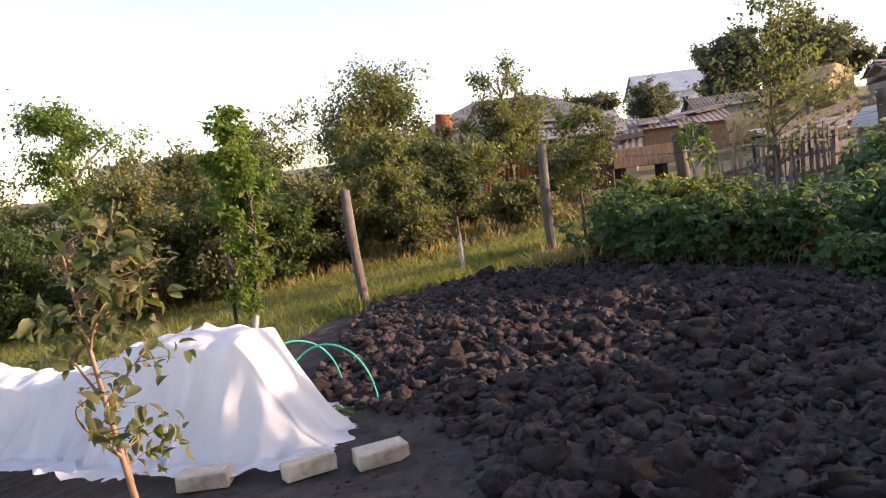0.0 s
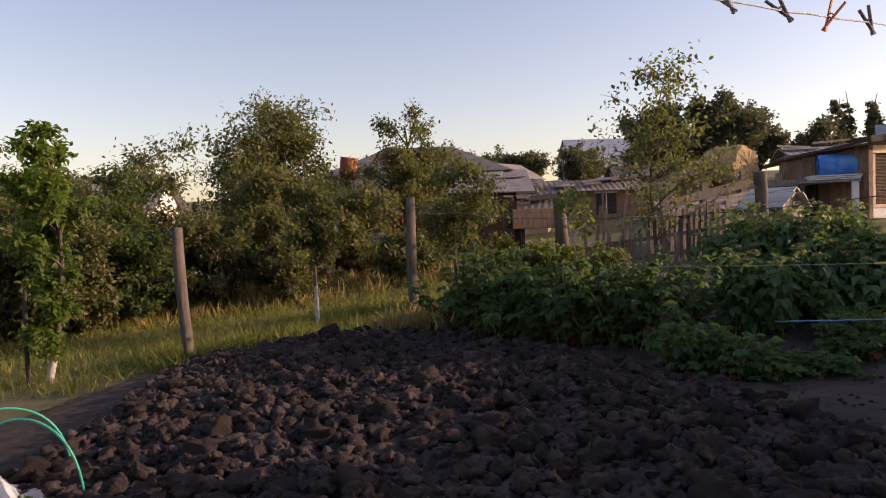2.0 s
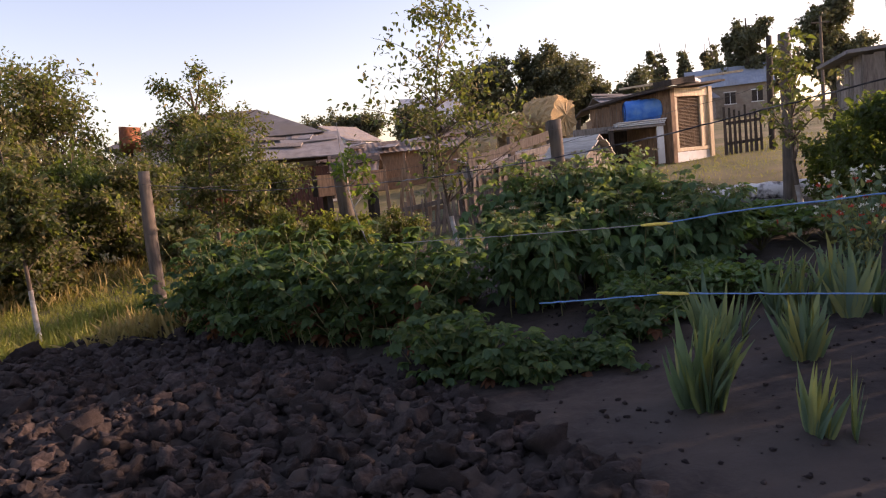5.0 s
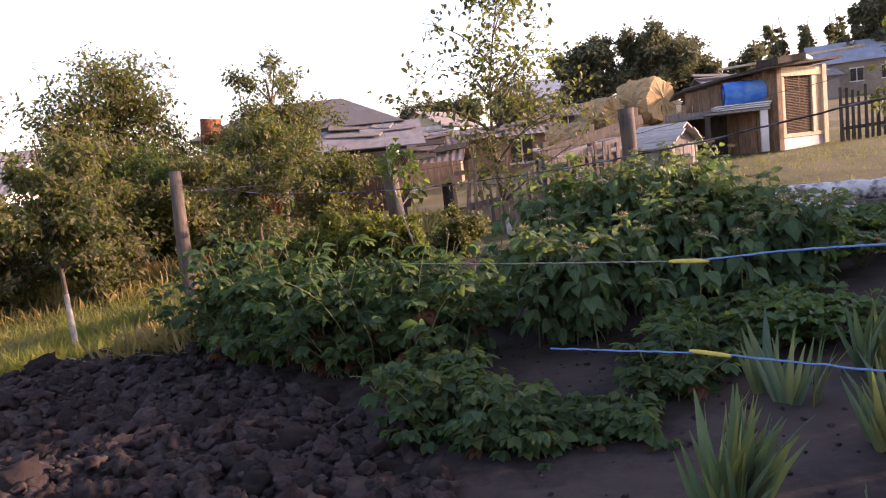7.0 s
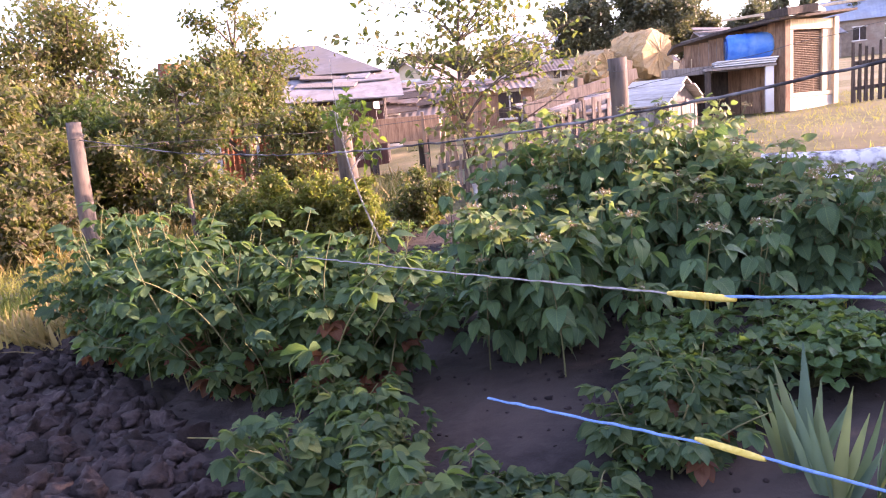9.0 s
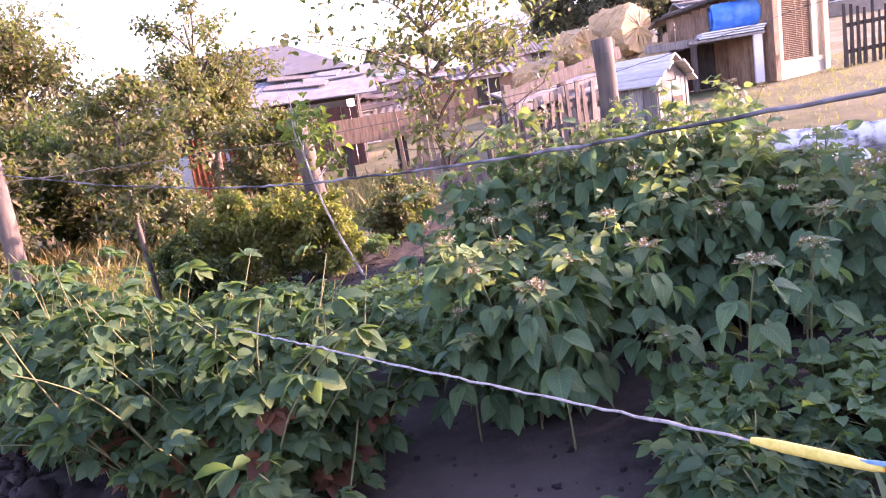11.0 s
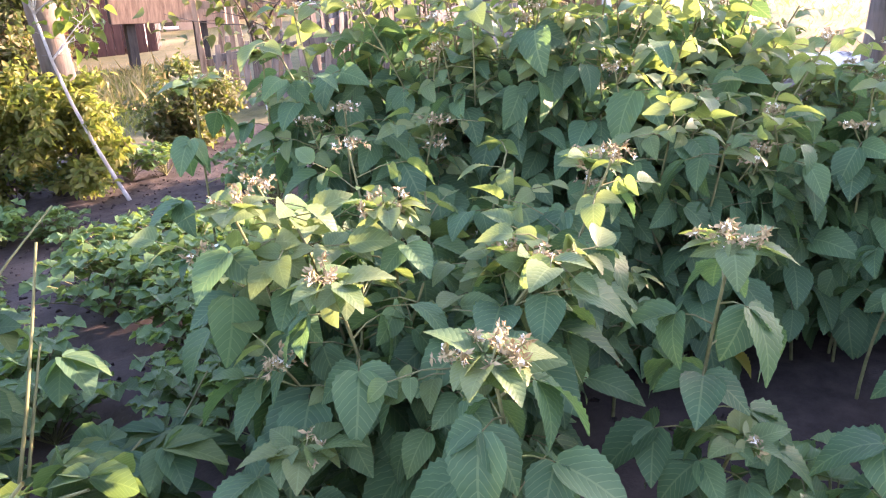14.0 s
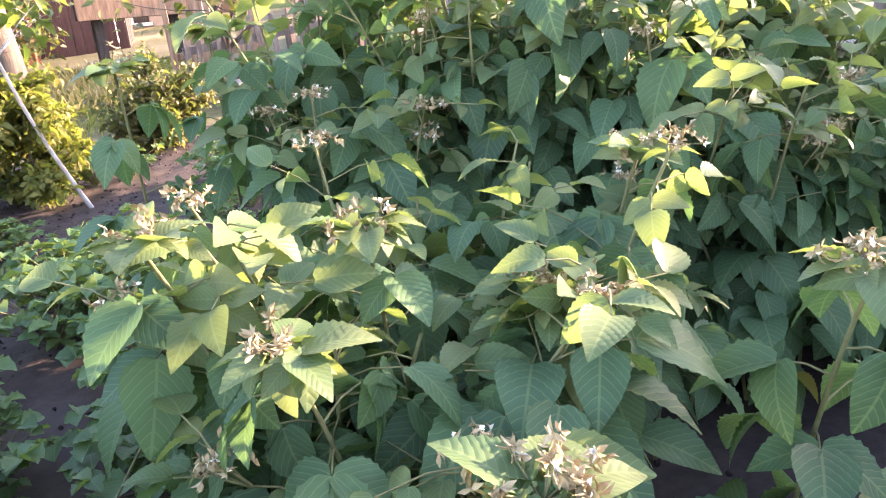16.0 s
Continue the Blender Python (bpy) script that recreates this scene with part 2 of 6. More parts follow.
L_VINE = leaf_mat("creeper_leaf", [(0.030, 0.072, 0.038), (0.042, 0.088, 0.042), (0.055, 0.10, 0.042), (0.09, 0.12, 0.042)], 0.34, 0.5, 0.68, tcol=(0.24, 0.38, 0.07))
L_VINEDRY = leaf_mat("dry_creeper_leaf", [(0.10, 0.040, 0.025), (0.17, 0.075, 0.04)], 0.35, 0.3, tcol=(0.35, 0.12, 0.05))
L_RASP = leaf_mat("raspberry_leaf", [(0.046, 0.100, 0.050), (0.060, 0.125, 0.060), (0.080, 0.150, 0.062)], 0.27, 0.8, 0.55, tcol=(0.17, 0.33, 0.08))
L_RASPTOP = leaf_mat("young_raspberry_leaf", [(0.075, 0.135, 0.055), (0.10, 0.15, 0.062), (0.15, 0.18, 0.07)], 0.32, 0.8, 0.5, tcol=(0.34, 0.45, 0.09))
L_YELLOW = leaf_mat("yellowed_leaf", [(0.28, 0.22, 0.03), (0.36, 0.30, 0.06), (0.20, 0.17, 0.03)], 0.45, 0.8, tcol=(0.5, 0.42, 0.06))
L_CURRANT = leaf_mat("currant_leaf", [(0.10, 0.12, 0.03), (0.15, 0.15, 0.04), (0.20, 0.17, 0.05), (0.08, 0.11, 0.035)], 0.4)
L_STRAW = leaf_mat("strawberry_leaf", [(0.050, 0.115, 0.045), (0.070, 0.14, 0.055), (0.10, 0.17, 0.06)], 0.3, 0.8, 0.4)
L_IRIS = leaf_mat("iris_leaf", [(0.075, 0.135, 0.098), (0.105, 0.17, 0.115), (0.14, 0.19, 0.10), (0.26, 0.24, 0.07)], 0.3, tcol=(0.25, 0.36, 0.10))
L_GRASS = leaf_mat("grass_blade", [(0.085, 0.12, 0.022), (0.13, 0.145, 0.035), (0.21, 0.18, 0.06), (0.10, 0.115, 0.03)], 0.4, tcol=(0.36, 0.38, 0.07))
L_DRY = leaf_mat("dry_grass_blade", [(0.24, 0.17, 0.07), (0.34, 0.26, 0.12), (0.14, 0.13, 0.05)], 0.4, tcol=(0.45, 0.34, 0.12))

# ---- mesh helpers ----
rng = np.random.default_rng(7)

def ease(v, a, b):
    t = np.clip((v - a) / (b - a), 0, 1)
    return t * t * (3 - 2 * t)

def ground_z(x, y):
    """Height of the ground: it climbs gently towards +x and +y, dips at the strawberry bed and levels off far away."""
    fx = 18 * np.tanh(np.asarray(x, float) / 18)
    dy = np.asarray(y, float) - 9.9
    up = np.maximum(dy, 0)
    fy = np.where(dy < 0, 0.015 * np.maximum(dy, -25), 0.03 * np.minimum(up, 20) + 0.055 * np.clip(up - 20, 0, 160))
    xx, yy = np.asarray(x, float), np.asarray(y, float)
    dip = 0.09 * ease(yy, 8.8, 10.2) * (1 - ease(yy, 12.5, 14.5)) * (1 - ease(xx, 4.2, 5.5))
    yard = 0.25 * ease(xx, 4.5, 7.0) * ease(yy, 11.0, 14.0)
    return 0.03 + 0.055 * fx + fy - dip + yard

def gz(x, y):
    return float(ground_z(x, y))

def thing(name, x, y, z=None, turn=0.0, **tags):
    e = new(name)
    e.matrix_basis = pose(x, y, gz(x, y) if z is None else z, 0, 0, turn)
    return tagged(e, **tags)

def link_mesh(name, me, mat, parent=None, label="", **tags):
    ob = new(name, me)
    me.materials.append(mat)
    if parent is not None:
        ob.parent = parent
    return tagged(ob, label=label, **tags)

def quick_mesh(name, v, quads, uv=None, smooth=True):
    """A mesh from arrays of vertices and quads."""
    me = bpy.data.meshes.new(name)
    n = len(quads)
    me.vertices.add(len(v))
    me.vertices.foreach_set("co", np.ascontiguousarray(v, dtype=np.float32).ravel())
    me.loops.add(4 * n)
    me.loops.foreach_set("vertex_index", np.ascontiguousarray(quads, dtype=np.int32).ravel())
    me.polygons.add(n)
    me.polygons.foreach_set("loop_start", np.arange(0, 4 * n, 4, dtype=np.int32))
    me.polygons.foreach_set("use_smooth", np.full(n, smooth))
    if uv is not None:
        layer = me.uv_layers.new(name="UVMap")
        layer.data.foreach_set("uv", np.ascontiguousarray(uv[quads.ravel()], dtype=np.float32).ravel())
    me.update(calc_edges=True)
    return me

def part(name, bm, mat, parent, label="", smooth=False, **tags):
    me = bpy.data.meshes.new(name)
    bm.to_mesh(me)
    bm.free()
    for p in me.polygons:
        p.use_smooth = smooth
    return link_mesh(name, me, mat, parent, label, **tags)

def box(bm, cx, cy, cz, sx, sy, sz, bevel=0.0, m=None):
    r = bmesh.ops.create_cube(bm, size=1.0)
    vs = r["verts"]
    bmesh.ops.scale(bm, vec=(sx, sy, sz), verts=vs)
    if bevel:
        es = list({e for v in vs for e in v.link_edges})
        nb = bmesh.ops.bevel(bm, geom=es, offset=bevel, segments=2, affect='EDGES', profile=0.6)
        vs = list({v for f in nb["faces"] for v in f.verts} | {v for v in vs if v.is_valid})
    mm = Matrix.Translation((cx, cy, cz)) @ (m if m is not None else Matrix())
    bmesh.ops.transform(bm, matrix=mm, verts=vs)
    return vs

def boxed(name, parent, mat, c, s, bevel=0.004, m=None, label="", **tags):
    bm = bmesh.new()
    box(bm, *c, *s, bevel, m)
    return part(name, bm, mat, parent, label, **tags)

def tube_arrays(pts, radii, sides=8, base=0):
    pts = np.asarray(pts, float)
    radii = np.asarray(radii, float)
    tang = np.gradient(pts, axis=0)
    tang /= np.linalg.norm(tang, axis=1)[:, None] + 1e-9
    ref = np.array([0, 0, 1.0]) if abs(tang[0][2]) < 0.8 else np.array([1.0, 0, 0])
    side = np.cross(tang, ref)
    side /= np.linalg.norm(side, axis=1)[:, None] + 1e-9
    up = np.cross(side, tang)
    a = np.linspace(0, 2 * np.pi, sides, endpoint=False)
    ring = np.cos(a)[None, :, None] * side[:, None, :] + np.sin(a)[None, :, None] * up[:, None, :]
    v = (pts[:, None, :] + ring * radii[:, None, None]).reshape(-1, 3)
    n = len(pts)
    i = np.arange(n - 1)[:, None] * sides
    j = np.arange(sides)[None, :]
    k = (j + 1) % sides
    q = np.stack([i + j, i + k, i + sides + k, i + sides + j], -1).reshape(-1, 4)
    return v, q + base

def tubes(name, runs, mat, parent=None, label="", sides=8, **tags):
    """One mesh of several tapered tubes; runs: (points, radii)."""
    vs, qs, n = [], [], 0
    for pts, radii in runs:
        v, q = tube_arrays(pts, radii, sides, n)
        vs.append(v)
        qs.append(q)
        n += len(v)
    return link_mesh(name, quick_mesh(name, np.concatenate(vs), np.concatenate(qs)), mat, parent, label, **tags)

def leaf_shape(rows=4, width=0.6, fold=0.12, droop=0.25, saw=0.0, tip=0.8, wave=0.0):
    """A leaf one unit long along +y: three columns of vertices, folded at the rib, drooping to the tip."""
    t = np.linspace(0, 1, rows + 1)
    w = width * 0.5 * np.sin(np.pi * np.clip(t, 0.02, 0.985) ** tip) ** 0.75
    if saw:
        w = w * (1 + saw * np.where(np.arange(rows + 1) % 2, 1, -1))
    z = -droop * t ** 2
    y = t - 0.12 * droop * t ** 2
    e = fold * w * 2 + wave * np.where(np.arange(rows + 1) % 2, 1, -1) * w
    v = np.stack([np.stack([-w, y, z + e], -1), np.stack([0 * w, y + (0.02 if saw else 0), z], -1), np.stack([w, y, z + e], -1)], 1).reshape(-1, 3)
    uv = np.stack([np.stack([0.5 - w / width, t], -1), np.stack([0.5 + 0 * t, t], -1), np.stack([0.5 + w / width, t], -1)], 1).reshape(-1, 2)
    r = np.arange(rows)[:, None] * 3
    c = np.arange(2)[None, :]
    q = np.stack([r + c, r + c + 1, r + c + 4, r + c + 3], -1).reshape(-1, 4)
    return v, q, uv

def frames_of(axis, up):
    axis = axis / (np.linalg.norm(axis, axis=1)[:, None] + 1e-9)
    x = np.cross(axis, up)
    x /= np.linalg.norm(x, axis=1)[:, None] + 1e-9
    z = np.cross(x, axis)
    return np.stack([x, axis, z], -1)

def scatter(name, shape, pos, axis, up, size, mat, parent=None, label="", **tags):
    """All leaves of one crown in one mesh."""
    v, q, uv = shape
    rot = frames_of(np.asarray(axis, float), np.asarray(up, float))
    pts = np.einsum('nij,mj->nmi', rot, v) * np.asarray(size)[:, None, None] + np.asarray(pos)[:, None, :]
    n, m = len(pos), len(v)
    quads = (q[None] + (np.arange(n) * m)[:, None, None]).reshape(-1, 4)
    me = quick_mesh(name, pts.reshape(-1, 3), quads, np.tile(uv, (n, 1)))
    return link_mesh(name, me, mat, parent, label, **tags)

def unit(n, r):
    d = r.normal(size=(n, 3))
    return d / np.linalg.norm(d, axis=1)[:, None]

SIMPLE = leaf_shape(2, 0.55, 0.2, 0.3)
OVAL = leaf_shape(4, 0.6, 0.25, 0.35)
CLUMP = leaf_shape(2, 0.9, 0.25, 0.4)
BLADE = leaf_shape(4, 0.10, 0.15, 0.45, tip=0.45)

def bent(a, b, sag, r, n=6):
    """A slightly crooked run of points from a to b."""
    a, b = np.asarray(a, float), np.asarray(b, float)
    t = np.linspace(0, 1, n)[:, None]
    p = a + (b - a) * t
    p += np.sin(np.pi * t) * (np.array([0, 0, sag]) + r.normal(size=3) * 0.05 * np.linalg.norm(b - a))
    return p

def tree(name, x, y, height, crown_z, rx, rz, leaves, leaf, mat, seed, limbs=14, trunk_r=0.05, bark=None, lean=(0, 0), shape=SIMPLE, lime=0.0,
         spread=0.35, twigs=5, ry=None, tall=0, hang=0.0, label="", category="tree", group=""):
    """Tapered trunk, limbs out to points within an uneven crown, and leaves along the twigs."""
    r = np.random.default_rng(seed)
    e = thing(name, x, y, label=label, category=category, group=group)
    bark = bark or BARK
    ry = ry or rx
    top = np.array([lean[0] * height, lean[1] * height, height])
    tp = bent((0, 0, -0.1), top * np.array([1, 1, 0.92]), 0, r, 9)
    tr = np.linspace(trunk_r, trunk_r * 0.22, 9)
    runs = [(tp, tr)]
    cpos, cdir = [], []
    for i in range(limbs):
        f = (i + 0.5) / limbs
        d = unit(1, r)[0]
        rad = r.uniform(0.55, 1.0) * r.uniform(0.75, 1.12)
        target = np.array([lean[0] * crown_z + d[0] * rx * rad, lean[1] * crown_z + d[1] * ry * rad, crown_z + d[2] * rz * rad])
        if tall and i < tall:
            target = np.array([top[0] + r.normal() * rx * 0.35, top[1] + r.normal() * ry * 0.35, height * r.uniform(0.88, 1.0)])
        h = np.clip((target[2] - 0.45 * np.hypot(target[0], target[1])) / height, 0.22, 0.9)
        s = tp[min(8, int(h * 9))]
        lp = bent(s, target, 0.08 * rx, r, 7)
        r0 = trunk_r * (0.55 - 0.35 * h)
        runs.append((lp, np.linspace(r0, r0 * 0.25, 7)))
        for k in range(twigs):
            shoot = tall and i < tall
            u = r.uniform(0.05 if shoot else 0.3, 1.0)
            q = lp[0] + (lp[-1] - lp[0]) * u
            o = unit(1, r)[0] * spread * rx * r.uniform(0.5, 1.1) * ((1.15 - 0.8 * u) if shoot else 1)
            o[2] = abs(o[2]) * 0.8 - hang * rx * 0.3
            tw = bent(q, q + o, 0.02, r, 4)
            runs.append((tw, np.linspace(r0 * 0.3, r0 * 0.12, 4)))
            cpos.append(tw)
            cdir.append(o)
    e_tr = tubes("trunk", runs, bark, e, sides=6)
    if lime:
        n = 6
        lp = np.stack([np.interp(np.linspace(0, lime, n), tp[:, 2], tp[:, k]) for k in range(3)], -1)
        tubes("limewashed_trunk", [(lp, np.interp(lp[:, 2], tp[:, 2], tr) + 0.004)], LIMEWASH, e, "white limewash on the trunk", sides=8)
    cp = np.array(cpos)
    m = len(cp)
    which = r.integers(0, m, leaves)
    along = r.uniform(0, 1, leaves) ** 0.8
    a = np.clip((along * 3).astype(int), 0, 2)
    base = cp[which, a] + (cp[which, a + 1] - cp[which, a]) * (along * 3 - a)[:, None]
    jit = r.normal(size=(leaves, 3)) * spread * rx * 0.16
    pos = base + jit
    ax = unit(leaves, r) + np.array(cdir)[which] / (spread * rx + 1e-6) * 0.5
    ax[:, 2] -= 0.15 + hang
    upv = unit(leaves, r) * 0.8 + np.array([0, 0, 0.9])
    scatter("crown", shape, pos, ax, upv, leaf * r.uniform(0.6, 1.25, leaves), mat, e, kind="stuff")
    return e

# ---- ground ----
def sheet(name, xs, ys, height, mat, **tags):
    gx, gy = np.meshgrid(xs, ys, indexing='ij')
    v = np.stack([gx, gy, height(gx, gy)], -1).reshape(-1, 3)
    n, m = len(xs), len(ys)
    i = np.arange(n - 1)[:, None] * m
    j = np.arange(m - 1)[None, :]
    q = np.stack([i + j, i + m + j, i + m + j + 1, i + j + 1], -1).reshape(-1, 4)
    return link_mesh(name, quick_mesh(name, v, q), mat, None, **tags)

def smooth_noise(x, y, f, seed):
    r = np.random.default_rng(seed)
    z = 0 * np.asarray(x, float)
    for k in range(6):
        a, b, c = r.uniform(0, 2 * np.pi, 3)
        z = z + np.sin(x * f * np.cos(a) * (1 + 0.3 * k) + y * f * np.sin(a) * (1 + 0.3 * k) + b)
    return z / 6

far = np.concatenate([-np.geomspace(900, 16, 24), np.linspace(-15, 30, 150), np.geomspace(32, 900, 24)])
sheet("ground", far, far, lambda x, y: ground_z(x, y) + 0.02 * smooth_noise(x, y, 3.0, 1) - 0.01, GROUND,
      label="rough grass and dirt of the village plot", category="ground", kind="structure")

def inside(x, y, poly):
    x, y = np.asarray(x), np.asarray(y)
    ok = np.zeros(x.shape, bool)
    for (x0, y0), (x1, y1) in zip(poly, poly[1:] + poly[:1]):
        c = ((y0 > y) != (y1 > y)) & (x < (x1 - x0) * (y - y0) / (y1 - y0 + 1e-12) + x0)
        ok ^= c
    return ok

GARDEN = [(-6, -6), (-6, 3.2), (-2.9, 4.4), (-2.1, 7.9), (0.3, 9.7), (1.1, 12.4), (3.6, 13.0), (6.6, 10.3), (7.4, 8.0), (7.4, -6)]
PLOUGH = [(-1.3, 4.6), (-1.75, 7.9), (-0.2, 9.3), (0.6, 9.2), (1.6, 7.6), (2.7, 6.2), (3.3, 4.6), (3.3, 2.6), (2.2, 1.4), (0.6, 2.2), (-0.2, 3.9)]

def edge_fade(x, y, poly, d=0.25):
    s = sum(inside(x + dx, y + dy, poly).astype(float) for dx, dy in ((0, 0), (d, 0), (-d, 0), (0, d), (0, -d), (d / 2, d / 2), (-d / 2, -d / 2)))
    return s / 7

def soil_h(x, y):
    wob = 0.12 * smooth_noise(x, y, 4.0, 5)
    f = edge_fade(x + wob, y + wob, GARDEN)
    p = edge_fade(x + wob, y + wob, PLOUGH, 0.35)
    lump = 0.5 * np.abs(smooth_noise(x, y, 9, 3)) + 0.4 * np.abs(smooth_noise(x, y, 21, 4)) + 0.35 * smooth_noise(x, y, 43, 6)
    return ground_z(x, y) - 0.10 + f * (0.125 + 0.012 * smooth_noise(x, y, 16, 8) + 0.006 * smooth_noise(x, y, 45, 9)) + p * (0.02 + 0.13 * lump)

SOIL_SHEET = sheet("garden_soil", np.arange(-6.5, 8.0, 0.035), np.arange(-6.0, 13.4, 0.035), soil_h, SOIL,
      label="dark bare garden soil, dug over in coarse clods", category="soil", kind="structure")

def clod_shape(r, cuts=3):
    """One lump of soil: a ball broken by a few random planes."""
    bm = bmesh.new()
    bmesh.ops.create_icosphere(bm, subdivisions=cuts, radius=1.0)
    bm.verts.ensure_lookup_table()
    v = np.array([p.co[:] for p in bm.verts])
    f = np.array([[p.index for p in q.verts] for q in bm.faces])
    bm.free()
    for k in range(12):
        n = unit(1, r)[0]
        d = r.uniform(0.46, 0.88)
        v = v - np.maximum(0, v @ n - d)[:, None] * n * 0.85
    for fq in (2.5, 4.5, 8.0, 13.0, 21.0, 30.0):
        a = r.normal(size=(3, 3)) * fq
        v = v * (1 + 0.62 / fq ** 0.85 * np.sin(v @ a[0] + r.uniform(0, 6)) * np.sin(v @ a[1] + 1))[:, None]
    return v * np.array([r.uniform(0.8, 1.25), r.uniform(0.8, 1.25), r.uniform(0.65, 0.95)]), f

def tri_mesh(name, v, f, smooth=True):
    me = bpy.data.meshes.new(name)
    n = len(f)
    me.vertices.add(len(v))
    me.vertices.foreach_set("co", np.ascontiguousarray(v, dtype=np.float32).ravel())
    me.loops.add(3 * n)
    me.loops.foreach_set("vertex_index", np.ascontiguousarray(f, dtype=np.int32).ravel())
    me.polygons.add(n)
    me.polygons.foreach_set("loop_start", np.arange(0, 3 * n, 3, dtype=np.int32))
    me.polygons.foreach_set("use_smooth", np.full(n, smooth))
    me.update(calc_edges=True)
    return me

rc = np.random.default_rng(15)
SHAPES = [clod_shape(rc) for _ in range(16)]
SMALL = [clod_shape(rc, 2) for _ in range(16)]

def clods(name, n, smin, smax, power, seed, poly, label):
    r = np.random.default_rng(seed)
    xs, ys = [p[0] for p in poly], [p[1] for p in poly]
    c = np.stack([r.uniform(min(xs), max(xs), 3 * n), r.uniform(min(ys), max(ys), 3 * n)], -1)
    c = c[inside(c[:, 0], c[:, 1], poly)][:n]
    s = smin + (smax - smin) * r.uniform(size=len(c)) ** power
    z = soil_h(c[:, 0], c[:, 1]) + s * 0.22
    vs, fs, k = [], [], 0
    for i in range(len(c)):
        v, f = (SHAPES if s[i] > 0.042 else SMALL)[i % 16]
        a = r.uniform(0, 6.28)
        q = v @ np.array([[np.cos(a), -np.sin(a), 0], [np.sin(a), np.cos(a), 0], [0, 0, 1]]) * s[i] + [c[i, 0], c[i, 1], z[i]]
        vs.append(q)
        fs.append(f + k)
        k += len(v)
    return link_mesh(name, tri_mesh(name, np.concatenate(vs), np.concatenate(fs)), CLOD, None, label, category="soil", kind="stuff")

clods("soil_clods", 6800, 0.012, 0.075, 2.0, 11, PLOUGH, "coarse dark clods of dug garden soil")
clods("soil_crumbs", 1500, 0.005, 0.018, 1.5, 12, [(-0.8, 2.6), (1.5, 9.0), (4.2, 8.2), (5.5, 5.5), (3.4, 2.2)], "small crumbs of dark soil")

clods("soil_crumbs", 1300, 0.004, 0.012, 1.8, 13, [(1.2, 9.6), (1.6, 11.8), (3.4, 12.2), (3.6, 9.8), (2.6, 8.4)], "crumbs of dark soil between the strawberry plants")

# the biggest lumps, each one a piece of the soil
LUMP = []
for v, f in SHAPES:
    me = tri_mesh("clod", v, f)
    me.materials.append(CLOD)
    LUMP.append(me)
k = 0
while k < 290:
    x, y = rc.uniform(-1.7, 3.3), rc.uniform(1.4, 9.0)
    if not inside(np.array(x), np.array(y), PLOUGH) or (y > 6 and k % 2):
        continue
    ob = new("clod", LUMP[k % 16])
    ob.parent = SOIL_SHEET
    s = rc.uniform(0.055, 0.10) if k % 3 else rc.uniform(0.08, 0.125)
    ob.matrix_basis = Matrix.Translation((x, y, float(soil_h(np.array(x), np.array(y))) + 0.2 * s)) @ Matrix.Rotation(rc.uniform(0, 6.28), 4, 'Z') @ Matrix.Scale(s, 4)
    k += 1

# ---- grass ----
def grass(name, n, poly, hmin, hmax, mat, seed, label, lean=0.5, clump=0.0):
    r = np.random.default_rng(seed)
    xs, ys = [p[0] for p in poly], [p[1] for p in poly]
    pts = np.zeros((0, 2))
    while len(pts) < n:
        c = np.stack([r.uniform(min(xs), max(xs), n), r.uniform(min(ys), max(ys), n)], -1)
        if clump:
            keep = smooth_noise(c[:, 0], c[:, 1], 5.0, seed) + r.normal(size=n) * 0.25 > clump - 0.5
            c = c[keep]
        pts = np.concatenate([pts, c[inside(c[:, 0], c[:, 1], poly)]])
    pts = pts[:n]
    z = ground_z(pts[:, 0], pts[:, 1]) - 0.01
    d = r.normal(size=(n, 3)) * lean
    d[:, 2] = 1
    return scatter(name, BLADE, np.column_stack([pts, z]), d, unit(n, r), r.uniform(hmin, hmax, n), mat, None, label, category="grass", kind="stuff")

LAWN = [(-9, 6.5), (-2.2, 6.9), (-2.1, 8.0), (0.2, 9.9), (1.0, 12.5), (3.2, 13.4), (3.0, 18), (-3, 17), (-10, 13)]
grass("grass", 42000, LAWN, 0.06, 0.16, L_GRASS, 21, "short sunlit green and yellow grass strip", 0.6, 0.1)
grass("grass_tufts", 5000, [(-1.9, 7.6), (0.2, 9.4), (1.2, 9.0), (1.0, 12), (-1, 11.5), (-2.6, 8.2)], 0.10, 0.26, L_GRASS, 22, "longer grass along the fence posts", 0.5, 0.5)
grass("dry_grass", 5000, [(-9, 9.5), (-4, 11.8), (0.3, 14.0), (2.6, 14.0), (2.5, 17.5), (-3, 16.5), (-9, 13)], 0.10, 0.32, L_DRY, 23, "tall dry grass at the foot of the hedge", 0.35, 0.4)
grass("grass_tuft", 900, [(0.0, 8.6), (0.3, 9.3), (1.0, 9.1), (0.9, 8.4)], 0.15, 0.38, L_DRY, 24, "pale dry tuft of grass at the post", 0.45)
grass("yard_grass", 9000, [(5.0, 11.5), (7.0, 10.8), (12, 9.5), (18, 14), (16, 24), (9, 19), (7.2, 15), (5.2, 12.6)], 0.04, 0.10, L_GRASS, 25, "thin trodden grass of the yard", 0.7, 0.2)

